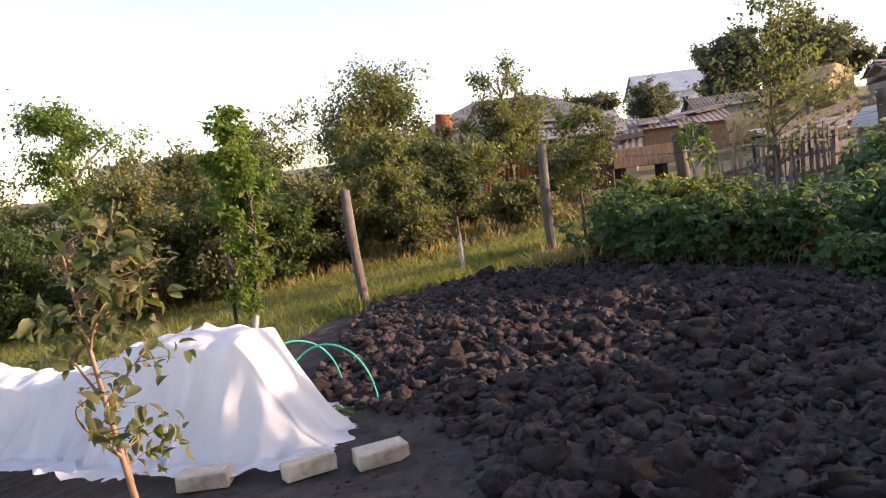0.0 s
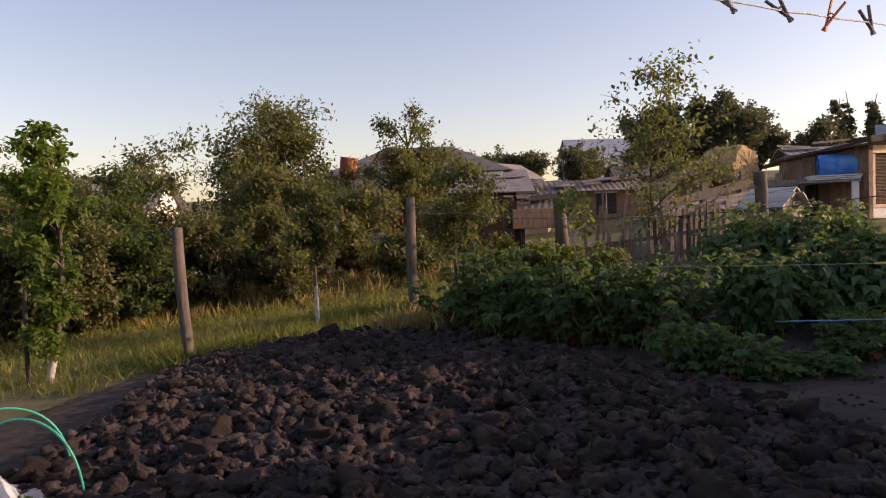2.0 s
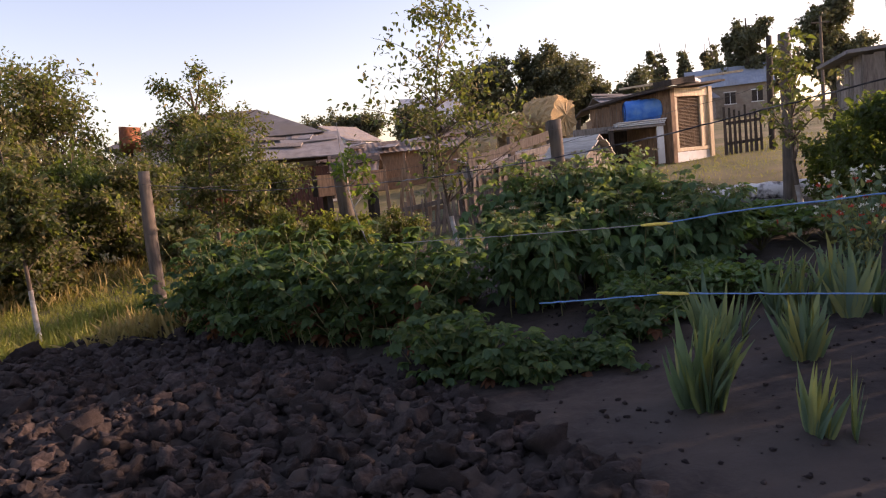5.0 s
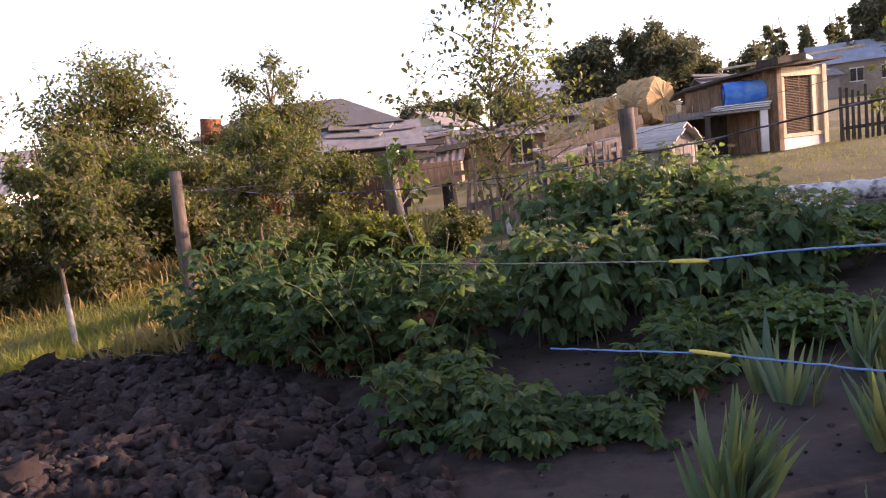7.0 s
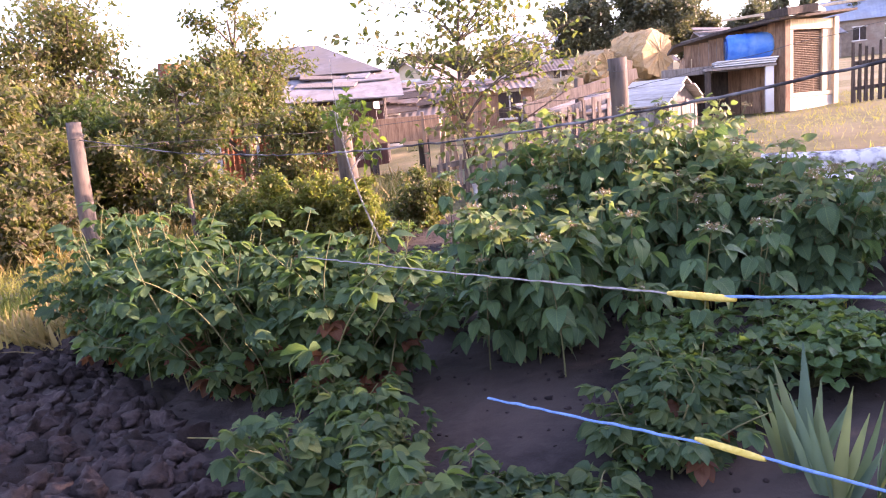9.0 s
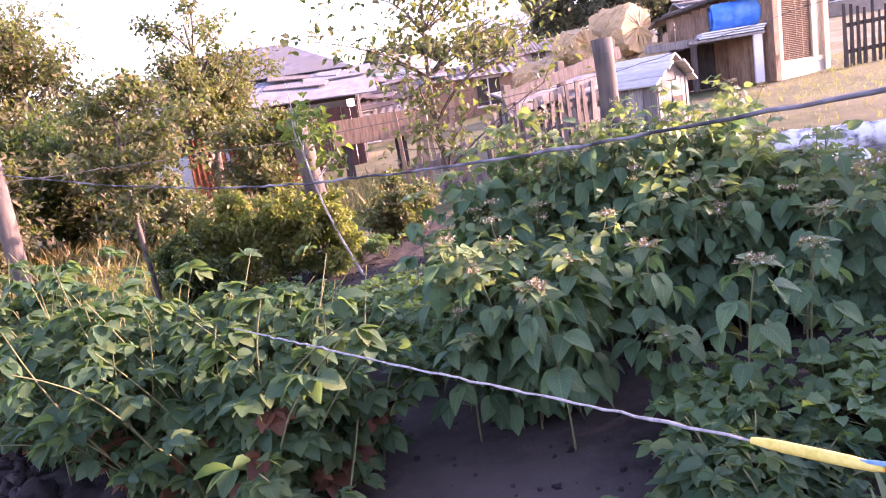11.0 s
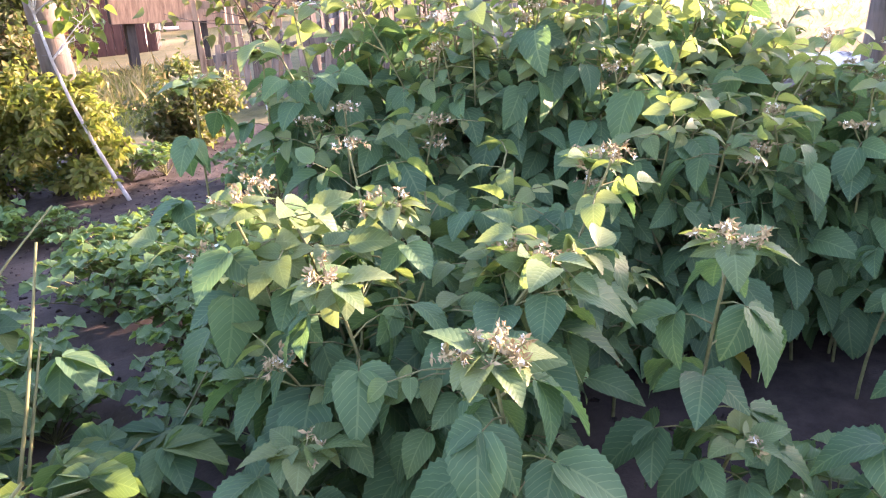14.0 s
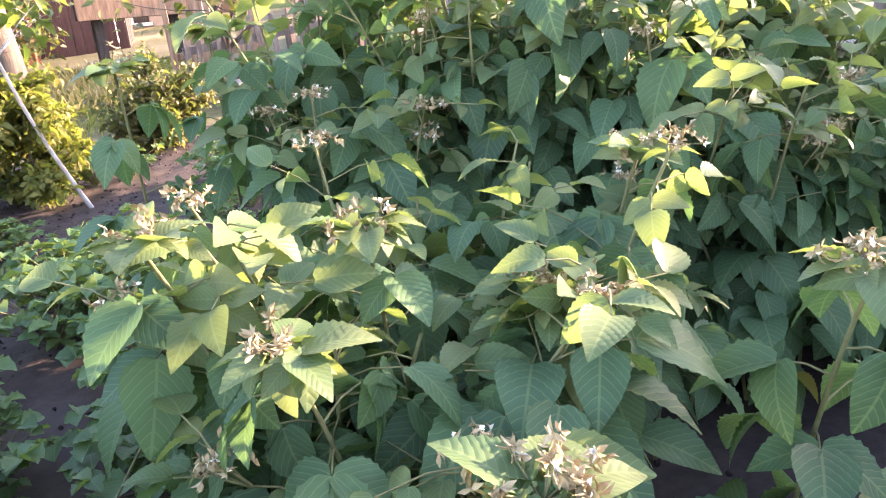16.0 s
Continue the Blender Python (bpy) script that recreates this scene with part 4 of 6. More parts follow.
for i, (cx, cy, cz, cl, ch, cb) in enumerate([(3.72, 6.93, 0.85, 0.12, 16, 0), (4.12, 7.06, 0.90, 0.115, 18, 0), (4.37, 6.80, 0.87, 0.105, 14, 0), (3.565, 7.165, 0.875, 0.11, 9, 0), (3.44, 7.32, 0.95, 0.105, 9, 0),
                                              (3.68, 7.36, 0.92, 0.105, 9, 0), (4.08, 7.43, 0.95, 0.115, 5, 0), (4.195, 7.48, 0.69, 0.10, 0, 0), (4.14, 7.02, 0.60, 0.10, 3, 0), (3.84, 7.22, 0.74, 0.10, 3, 0), (4.10, 7.58, 0.64, 0.085, 0, 2),
                                              (4.66, 7.02, 0.84, 0.105, 12, 0), (4.85, 7.32, 0.88, 0.105, 12, 0), (3.36, 7.95, 1.08, 0.11, 5, 0), (3.52, 8.2, 1.12, 0.11, 6, 0), (4.34, 7.92, 1.26, 0.11, 6, 0), (3.50, 7.10, 0.66, 0.11, 3, 0)]):
    lone_cane(cx, cy, cz, 760 + i, cl, ch, cb)

def creeper(name, spine, n, thick, height, leaf, seed, label, dry=0.05):
    """A low tangle: stems along a line with fans of five pointed leaflets."""
    r = np.random.default_rng(seed)
    spine = np.array(spine, float)
    x0, y0 = spine[0]
    e = thing(name, x0, y0, label=label, category="bush")
    z0 = gz(x0, y0)
    d = np.concatenate([[0], np.cumsum(np.linalg.norm(np.diff(spine, axis=0), axis=1))])
    runs, P, A, U, S, D = [], [], [], [], [], []
    for i in range(n):
        s = r.uniform(0, d[-1])
        bx, by = np.interp(s, d, spine[:, 0]), np.interp(s, d, spine[:, 1])
        foot = np.array([bx - x0 + r.normal() * thick * 0.3, by - y0 + r.normal() * thick * 0.3, gz(bx, by) - z0 - 0.02])
        h = height * np.interp(s, d, np.linspace(1, 0.68, len(d))) * (0.86 + 0.26 * np.sin(4.3 * s + 0.6) * np.sin(1.9 * s + seed)) * r.uniform(0.35, 1.05)
        tip = foot + np.array([r.normal() * thick * 0.7, r.normal() * thick * 0.7, h])
        p = bent(foot, tip, 0.05, r, 8)
        runs.append((p, np.linspace(0.005, 0.002, 8)))
        for k in range(9):
            u = r.uniform(0.1, 1) * 7
            j = min(6, int(u))
            q = p[j] + (p[j + 1] - p[j]) * (u - j)
            az = r.uniform(0, 6.28)
            dd = np.array([np.cos(az), np.sin(az), r.uniform(-0.1, 0.5)])
            c = q + dd * r.uniform(0.03, 0.09)
            dr = r.uniform() < dry * (2.5 if u < 3.2 else 0.0)
            sz = leaf * r.uniform(0.7, 1.2)
            side = np.cross(dd, [0, 0, 1.0])
            for w in (-1.5, -0.75, 0, 0.75, 1.5):
                P.append(c)
                A.append(dd * np.cos(w) + side * np.sin(w) + np.array([0, 0, r.uniform(-0.6, 0.05)]))
                U.append(np.array([0, 0, 1.0]) + r.normal(size=3) * 0.35)
                S.append(sz * (1 - 0.18 * abs(w)))
                D.append(dr)
    tubes("stem", runs, CANE, e, sides=5, kind="stuff")
    P, A, U, S, D = map(np.array, (P, A, U, S, D))
    scatter("foliage", VINE, P[~D], A[~D], U[~D], S[~D], L_VINE, e, kind="stuff")
    if D.any():
        scatter("dry_foliage", VINE, P[D], A[D], U[D], S[D], L_VINEDRY, e, "withered red-brown leaves", kind="stuff")
    return e

creeper("creeper", [(1.05, 8.75), (1.6, 8.1), (2.15, 7.6), (2.65, 7.3), (3.0, 7.12)], 340, 0.36, 1.12, 0.092, 81, "creeper with five-fingered leaves, tops lit yellow-green, over the wires", 0.08)
creeper("creeper", [(2.80, 6.15), (3.15, 6.02)], 44, 0.20, 0.42, 0.07, 82, "low creeper trailing over the soil", 0.05)
creeper("creeper", [(3.2, 5.92), (3.75, 5.9)], 46, 0.15, 0.26, 0.066, 87, "low trampled creeper on the soil", 0.04)
creeper("creeper", [(4.02, 6.2), (4.2, 6.55), (4.4, 6.6)], 76, 0.15, 0.36, 0.066, 88, "low creeper beside the irises", 0.04)
creeper("creeper", [(2.82, 6.6), (3.08, 6.5)], 40, 0.12, 0.36, 0.066, 89, "low creeper on the bare soil", 0.04)
for i, (cx, cy, ch, cr, cm) in enumerate([(1.45, 11.3, 0.98, 0.50, L_CURRANT), (2.0, 11.1, 0.86, 0.42, L_CURRANT), (2.45, 11.05, 0.74, 0.38, L_CURRANT), (2.95, 12.2, 0.66, 0.45, L_APPLE), (1.25, 10.85, 0.72, 0.38, L_DARK)]):
    tree("currant_bush", cx, cy, ch, ch * 0.5, cr, ch * 0.48, 5200, 0.05, cm, 830 + i, limbs=26, trunk_r=0.012, spread=0.42, twigs=6, shape=OVAL,
         label="sunlit yellow-green currant bush at the end of the bed" if cm is L_CURRANT else "small shaded currant bush", category="bush", group="currant bushes")
creeper("creeper", [(0.9, 10.3), (1.6, 10.0), (2.1, 9.3)], 50, 0.3, 0.40, 0.08, 85, "dark low leaves along the bed", 0.0)

def strawberry(x, y, seed, size=1.0):
    r = np.random.default_rng(seed)
    e = thing("strawberry_plant", x, y, float(soil_h(np.array(x), np.array(y))), label="low strawberry plant with toothed green leaves on dark soil", category="plant", group="strawberry bed")
    runs, P, A, U, S = [], [], [], [], []
    for k in range(36):
        az = r.uniform(0, 6.28)
        d = np.array([np.cos(az), np.sin(az), 0])
        h = r.uniform(0.07, 0.20) * size
        o = r.uniform(0.02, 0.20) * size
        c = d * o + [0, 0, h]
        runs.append((np.array([[0, 0, 0], d * o * 0.5 + [0, 0, h * 0.7], c]), np.array([0.002, 0.0017, 0.0015])))
        side = np.cross(d, [0, 0, 1.0])
        for w in (-1.4, 0, 1.4):
            P.append(c)
            A.append(d * np.cos(w) + side * np.sin(w) + [0, 0, r.uniform(-0.2, 0.3)])
            U.append(np.array([0, 0, 1.0]) + r.normal(size=3) * 0.25)
            S.append(0.050 * size * r.uniform(0.75, 1.2))
    tubes("stalk", runs, CANE, e, sides=4)
    scatter("foliage", STRAWL, np.array(P), np.array(A), np.array(U), np.array(S), L_STRAW, e, kind="stuff")

rs = np.random.default_rng(90)
beds = [((3.24, 7.85), (3.10, 9.95), 12), ((2.88, 8.0), (2.45, 8.85), 6), ((1.6, 10.5), (2.55, 10.12), 6), ((1.95, 11.2), (2.85, 11.4), 6), ((1.15, 10.2), (1.75, 9.55), 5), ((3.45, 9.9), (3.5, 11.2), 5), ((2.92, 8.75), (2.85, 9.6), 6)]
k = 0
for (xa, ya), (xb, yb), n in beds:
    for i in range(n):
        u = (i + 0.5) / n
        strawberry(xa + (xb - xa) * u + rs.normal() * 0.05, ya + (yb - ya) * u + rs.normal() * 0.05, 100 + k, rs.uniform(0.8, 1.15))
        k += 1
for i in range(30):
    strawberry(5.3 + rs.uniform(0, 1.5), 8.8 + rs.uniform(-0.9, 1.0), 180 + i, 1.5)
for i in range(14):
    strawberry(4.0 + rs.uniform(0, 1.2), 6.62 + rs.uniform(0, 0.4), 210 + i, 1.1)

# irises
def iris(x, y, n, h, seed, label):
    r = np.random.default_rng(seed)
    e = thing("iris_clump", x, y, float(soil_h(np.array(x), np.array(y))), label=label, category="plant", group="irises")
    me = [leaf_mesh("iris_leaf", leaf_shape(7, w, 0.16, b, tip=0.42), L_IRIS) for b, w in ((0.04, 0.13), (0.12, 0.11), (0.35, 0.14))]
    fans = max(2, n // 8)
    for f in range(fans):
        c = np.array([r.normal() * 0.06, r.normal() * 0.06, -0.01])
        az = r.uniform(0, np.pi)
        d = np.array([np.cos(az), np.sin(az), 0])
        nrm = np.array([-np.sin(az), np.cos(az), 0])
        for k in range(8):
            u = (k - 3.5) / 3.5
            ax = d * u * 0.42 + [0, 0, 1.0] + r.normal(size=3) * 0.05
            place_leaf(me[int(r.integers(0, 3))], e, c + d * u * 0.035, ax, nrm + r.normal(size=3) * 0.25, h * (1 - 0.35 * abs(u)) * r.uniform(0.75, 1.05))
for i, (ix, iy, n, h, lab) in enumerate([(3.89, 5.07, 72, 0.50, "blue-green clump of iris blades on bare soil"), (4.15, 4.62, 24, 0.34, "small iris clump on bare soil"), (4.57, 5.44, 48, 0.38, "iris clump with yellowing blades"),
                                         (4.45, 5.95, 24, 0.42, "tall iris clump beside the raspberries"), (4.90, 6.10, 40, 0.46, "tall iris clump in the flower bed"), (5.21, 5.93, 40, 0.50, "iris clump beside the wire post")]):
    iris(ix, iy, n, h, 300 + i, lab)

# flowering plants by the post
def flowers(x, y, mat, seed, label):
    r = np.random.default_rng(seed)
    e = thing("flower_plant", x, y, label=label, category="flower")
    runs, heads = [], []
    for i in range(22):
        tip = np.array([r.normal() * 0.16, r.normal() * 0.16, r.uniform(0.35, 0.75)])
        runs.append((bent((0, 0, 0), tip, 0, r, 4), np.linspace(0.004, 0.002, 4)))
        heads.append(tip)
    tubes("stem", runs, CANE, e, sides=4)
    m = 240
    which = r.integers(0, 22, m)
    pos = np.array(heads)[which] * r.uniform(0.2, 0.95, (m, 1))
    scatter("foliage", SIMPLE, pos, unit(m, r), unit(m, r), np.full(m, 0.07), L_IRIS, e, kind="stuff")
    hp = np.repeat(np.array(heads), 14, axis=0)
    scatter("bloom", leaf_shape(2, 0.5, 0.2, 0.1), hp, unit(len(hp), r) * [1, 1, 0.5], unit(len(hp), r), np.full(len(hp), 0.022), mat, e, kind="stuff")
for i, (fx, fy, fm, lab) in enumerate([(5.75, 6.6, REDBLOOM, "red garden flowers on leafy stems"), (6.0, 6.9, WHITEBLOOM, "white garden flowers on leafy stems"), (6.25, 7.3, WHITEBLOOM, "white garden flowers behind the post")]):
    flowers(fx, fy, fm, 320 + i, lab)

# ---- covered bed ----
def cover():
    e = thing("row_cover", -1.15, 4.0, -0.10, label="white fleece draped over hoops above a low bed", category="row cover")
    nu, nv = 190, 120
    u = np.linspace(0, 1, nu)[:, None]
    v = np.linspace(-1, 1, nv)[None, :]
    r = np.random.default_rng(4)
    # spine runs from the open end back to the far end, away to the left
    L = 3.1
    s = u * L
    hgt = 0.68 + 0.03 * np.sin(u * L * 4.5 + 0.6) - 0.24 * (1 / (1 + np.exp(-(u - 0.46) * 34))) + 0.035 * np.exp(-((u - 0.30) / 0.03) ** 2)
    close = np.clip(u / 0.16, 0, 1)
    drop = close ** 1.9 * (1.25 - 0.25 * close ** 3)
    w = (0.50 + 0.03 * np.cos(u * 16)) * (0.62 + 0.38 * close)
    av = np.abs(v)
    a = np.clip(av / 0.82, 0, 1)
    arc = np.where(a < 0.28, 1 - 0.10 * (a / 0.28) ** 2, 0.90 * (1 - np.clip((a - 0.28) / 0.72, 0, 1)) ** 1.15)
    spread = 0.42 * np.clip(a / 0.28, 0, 1) + 0.58 * np.clip((a - 0.28) / 0.72, 0, 1) ** 1.5
    side = np.sign(v) * w * (spread + np.clip((av - 0.82) / 0.18, 0, 1) * 0.34)
    hang = np.clip((a - 0.2) / 0.8, 0, 1)
    ph = s * 15 + 1.7 * np.sin(s * 3.1) + 0.5 * np.sin(v * 3)
    fold = (0.070 * (1 - np.abs(np.sin(ph)) ** 0.7) - 0.03) * hang ** 0.8 + 0.022 * np.sin(s * 37 + 2.2 * np.sin(s * 6) + v * 2) * hang
    endfold = (0.07 * np.abs(np.sin(v * 6.5 + 0.8)) + 0.025 * np.sin(v * 19)) * (1 - close)
    sag = 0.022 * np.sin(s * 9 + v * 5) * (1 - hang) + 0.012 * np.sin(s * 23 - v * 13) + 0.006 * np.sin(s * 53 + v * 31)
    z = hgt * np.minimum(arc, 1) * drop + sag * drop
    rumple = 0.012 + 0.030 * np.abs(np.sin(s * 11 + v * 17)) * np.abs(np.sin(s * 4.3 + 1))
    z = np.where(av > 0.82, rumple, np.maximum(z, 0.012 + 0.3 * rumple * (1 - drop)))
    x = s - 0.10 * (1 - close) + endfold - 0.05 * np.sin(s * 9 + v * 3) * hang * close
    y = side + fold * np.sign(v)
    x = np.broadcast_to(x, z.shape).copy()
    pts = np.stack([-x, y, z], -1).reshape(-1, 3)
    i = np.arange(nu - 1)[:, None] * nv
    j = np.arange(nv - 1)[None, :]
    q = np.stack([i + j, i + nv + j, i + nv + j + 1, i + j + 1], -1).reshape(-1, 4)
    link_mesh("fleece", quick_mesh("fleece", pts, q), FLEECE, e)
    for k in range(1, 5):
        t = np.linspace(0, np.pi, 20)
        hh = float(np.interp(k * 0.55 / L, u[:, 0], hgt[:, 0])) - 0.03
        tubes("hoop", [(np.stack([np.full(20, -k * 0.55 - 0.02), 0.26 * np.cos(t), (hh - 0.12) * np.sin(t) ** 0.8], -1), np.full(20, 0.006))], GREENPLASTIC, e, "green plastic hoop", sides=6)
    e.matrix_basis = pose(-0.72, 3.85, -0.08, 0, 0, -10)
    return e
cover()

def hoop(x0, y0, x1, y1, h, label):
    t = np.linspace(0, np.pi, 24)
    c, d = np.array([(x0 + x1) / 2, (y0 + y1) / 2]), np.array([(x1 - x0) / 2, (y1 - y0) / 2])
    p = np.column_stack([c[0] - d[0] * np.cos(t), c[1] - d[1] * np.cos(t), gz(*c) - 0.05 + (h + 0.05) * np.sin(t) ** 0.75])
    tubes("garden_hoop", [(p, np.full(24, 0.0065))], GREENPLASTIC, None, label, sides=8, category="hoop", group="green hoops")
hoop(-0.60, 4.25, -1.20, 4.15, 0.50, "bent green plastic garden hoop in the soil")
hoop(-1.02, 4.80, -1.55, 4.35, 0.47, "second green plastic garden hoop behind")

def brick(x, y, turn, tilt, label):
    bm = bmesh.new()
    box(bm, 0, 0, 0, 0.27, 0.125, 0.085, 0.012)
    r = random.Random(int(turn * 10))
    for v in bm.verts:
        v.co += Vector((r.uniform(-1, 1), r.uniform(-1, 1), r.uniform(-1, 1))) * 0.003
    ob = part("brick", bm, BRICKM, None, label, True, category="brick", group="bricks on the cover")
    ob.matrix_basis = pose(x, y, float(soil_h(np.array(x), np.array(y))) + 0.045, tilt, 0, turn)
brick(-0.37, 3.42, 35, 4, "pale old brick lying on the soil")
brick(-0.74, 3.36, 38, -6, "pale old brick holding down the fleece")
brick(-1.30, 3.32, 12, 3, "pale old brick on the edge of the fleece")
creeper("cucumber_plant", [(-0.78, 4.2), (-0.95, 4.05)], 8, 0.10, 0.16, 0.06, 86, "withered yellow-green plant at the open end of the cover", 0.3)

# ---- yard: kennel, hutch, sheds, hay ----
def boards(parent, name, mat, x0, x1, z0, z1a, z1b, y, w=0.13, t=0.022, gap=0.008, seed=0, turn=0.0, origin=(0, 0)):
    """Upright boards along local x with a sloping top, each one a piece."""
    r = random.Random(seed)
    x = x0
    m = Matrix.Translation((origin[0], origin[1], 0)) @ Matrix.Rotation(radians(turn), 4, 'Z')
    while x < x1 - 0.02:
        ww = min(w * r.uniform(0.8, 1.2), x1 - x)
        zt = z1a + (z1b - z1a) * ((x + ww / 2 - x0) / (x1 - x0)) + r.uniform(-0.03, 0.015)
        bm = bmesh.new()
        box(bm, x + ww / 2, y + r.uniform(-0.006, 0.006), (z0 + zt) / 2, ww - gap, t, zt - z0, 0.003, Matrix.Rotation(radians(r.uniform(-0.8, 0.8)), 4, 'Y'))
        bmesh.ops.transform(bm, matrix=m, verts=bm.verts)
        part(name, bm, mat, parent)
        x += ww

def sheet_roof(name, parent, mat, a, b, c, d, waves=0, thick=0.02, amp=0.02, label=""):
    """A roof sheet over the corners a, b, c, d (a-b the lower edge), corrugated across a-b."""
    a, b, c, d = (np.array(p, float) for p in (a, b, c, d))
    n, m = max(2, waves * 6 + 1), 4
    u = np.linspace(0, 1, n)[:, None, None]
    v = np.linspace(0, 1, m)[None, :, None]
    p = (a * (1 - u) + b * u) * (1 - v) + (d * (1 - u) + c * u) * v
    nrm = np.cross(b - a, d - a)
    nrm /= np.linalg.norm(nrm)
    p = p + nrm * (amp * np.sin(u * waves * 2 * np.pi) if waves else 0 * u)
    top, bot = p.reshape(-1, 3) + nrm * thick, p.reshape(-1, 3)
    i = np.arange(n - 1)[:, None] * m
    j = np.arange(m - 1)[None, :]
    q = np.stack([i + j, i + m + j, i + m + j + 1, i + j + 1], -1).reshape(-1, 4)
    k = len(top)
    rim = [e for e in ([(x, x + 1) for x in range(m - 1)] + [((n - 1) * m + x + 1, (n - 1) * m + x) for x in range(m - 1)] + [((x + 1) * m, x * m) for x in range(n - 1)] + [(x * m + m - 1, (x + 1) * m + m - 1) for x in range(n - 1)])]
    rq = np.array([[e0, e1, e1 + k, e0 + k] for e0, e1 in rim])
    me = quick_mesh(name, np.concatenate([top, bot]), np.concatenate([q, q[:, ::-1] + k, rq]), smooth=False)
    return link_mesh(name, me, mat, parent, label)

# kennel
ken = thing("dog_kennel", 6.2, 14.05, turn=38, label="small grey board kennel with a tin gable roof", category="kennel")
boards(ken, "board", GREYBOARD, -0.36, 0.36, 0.0, 0.62, 0.62, -0.45, 0.12, seed=1)
boards(ken, "board", GREYBOARD, -0.45, 0.45, 0.0, 0.60, 0.60, -0.37, 0.13, seed=2, turn=90)
boards(ken, "board", GREYBOARD, -0.45, 0.45, 0.0, 0.60, 0.60, 0.37, 0.13, seed=3, turn=90)
boards(ken, "board", GREYBOARD, -0.36, 0.36, 0.0, 0.62, 0.62, 0.45, 0.12, seed=4)
bm = bmesh.new()
vs = [bm.verts.new(p) for p in ((-0.36, -0.44, 0.6), (0.36, -0.44, 0.6), (0, -0.44, 0.82), (-0.36, -0.415, 0.6), (0.36, -0.415, 0.6), (0, -0.415, 0.82))]
for f in ((0, 1, 2), (5, 4, 3), (0, 3, 4, 1), (1, 4, 5, 2), (2, 5, 3, 0)):
    bm.faces.new([vs[i] for i in f])
part("gable", bm, GREYBOARD, ken)
for side in (-1, 1):
    for i in range(4):
        u = (i + 0.5) / 4
        boxed("roof_board", ken, WEATHERPALE, (side * 0.5 * (1 - u), 0.0, 0.57 + 0.30 * u + 0.006 * (i % 2)), (0.145, 1.10 + 0.05 * (i % 3), 0.022), 0.004, Matrix.Rotation(radians(side * 31), 4, 'Y'))
# no hole in the front: a dark panel paints the shade of the doorway
boxed("door_opening", ken, DARKWOOD_SHADE, (0.08, -0.468, 0.22), (0.24, 0.012, 0.40), 0.004, label="dark panel painted as the shaded doorway")

ken.scale = (0.86, 0.80, 1.12)
# hutch with mesh door
hut = thing("rabbit_hutch", 9.42, 17.6, turn=26, label="tall wooden hutch with a rusty mesh door and pale frame", category="hutch")
HX = 1.35
for n, c, s, mt in (("post", (0.06, 0, 1.0), (0.13, 0.13, 2.0), BROWNBOARD), ("post", (HX - 0.05, 0, 1.0), (0.12, 0.13, 2.0), PALEBOARD), ("post", (0.06, 1.2, 0.95), (0.13, 0.13, 1.9), BROWNBOARD), ("post", (HX - 0.05, 1.2, 0.95), (0.12, 0.13, 1.9), BROWNBOARD),
                    ("plinth", (HX / 2, 0.03, 0.14), (HX - 0.2, 0.10, 0.28), WHITEWALL), ("rail", (HX / 2, 0.0, 1.86), (HX - 0.2, 0.08, 0.22), PALEBOARD), ("rail", (HX / 2, 0.0, 0.34), (HX - 0.2, 0.07, 0.10), PALEBOARD),
                    ("door_stile", (0.17, -0.03, 1.05), (0.07, 0.05, 1.36), PALEBOARD), ("door_stile", (0.98, -0.03, 1.05), (0.07, 0.05, 1.36), PALEBOARD)):
    boxed(n, hut, mt, c, s, 0.008)
boards(hut, "board", PALEBOARD, 1.03, HX - 0.10, 0.40, 1.76, 1.76, 0.0, 0.13, seed=9)
boards(hut, "board", BROWNBOARD, 0.0, 1.2, 0.0, 1.95, 1.85, 0.0, 0.15, seed=10, turn=90)
boards(hut, "board", BROWNBOARD, 0.0, 1.2, 0.0, 1.95, 1.85, -HX, 0.15, seed=11, turn=90)
boards(hut, "board", BROWNBOARD, 0.0, HX, 0.0, 1.9, 1.9, 1.2, 0.15, seed=12)
runs = []
for i in range(34):
    z = 0.42 + i * 0.038
    runs.append((np.array([(0.2, -0.02, z), (0.96, -0.02, z)]), np.array([0.008, 0.008])))
for i in range(21):
    x = 0.22 + i * 0.037
    runs.append((np.array([(x, -0.013, 0.40), (x, -0.013, 1.72)]), np.array([0.005, 0.005])))
tubes("mesh", runs, MESHDARK, hut, "rusty wire mesh", sides=4)
sheet_roof("roof_sheet", hut, DARKWOOD_SHADE, (-0.35, -0.25, 1.93), (HX + 0.25, -0.25, 2.10), (HX + 0.25, 1.4, 2.0), (-0.35, 1.4, 1.85), 0, 0.05)
bm = bmesh.new()
bmesh.ops.create_icosphere(bm, subdivisions=3, radius=0.5)
for v in bm.verts:
    v.co = Vector((v.co.x * 1.0, v.co.y * 0.7, max(-0.05, v.co.z * 0.42))) * (1 + 0.30 * noise.noise(v.co * 5))
    v.co = v.co * 0.62 + Vector((0.85, 0.15, 2.14))
part("white_sacking", bm, BAG, hut, "white sacking piled on the roof", True)

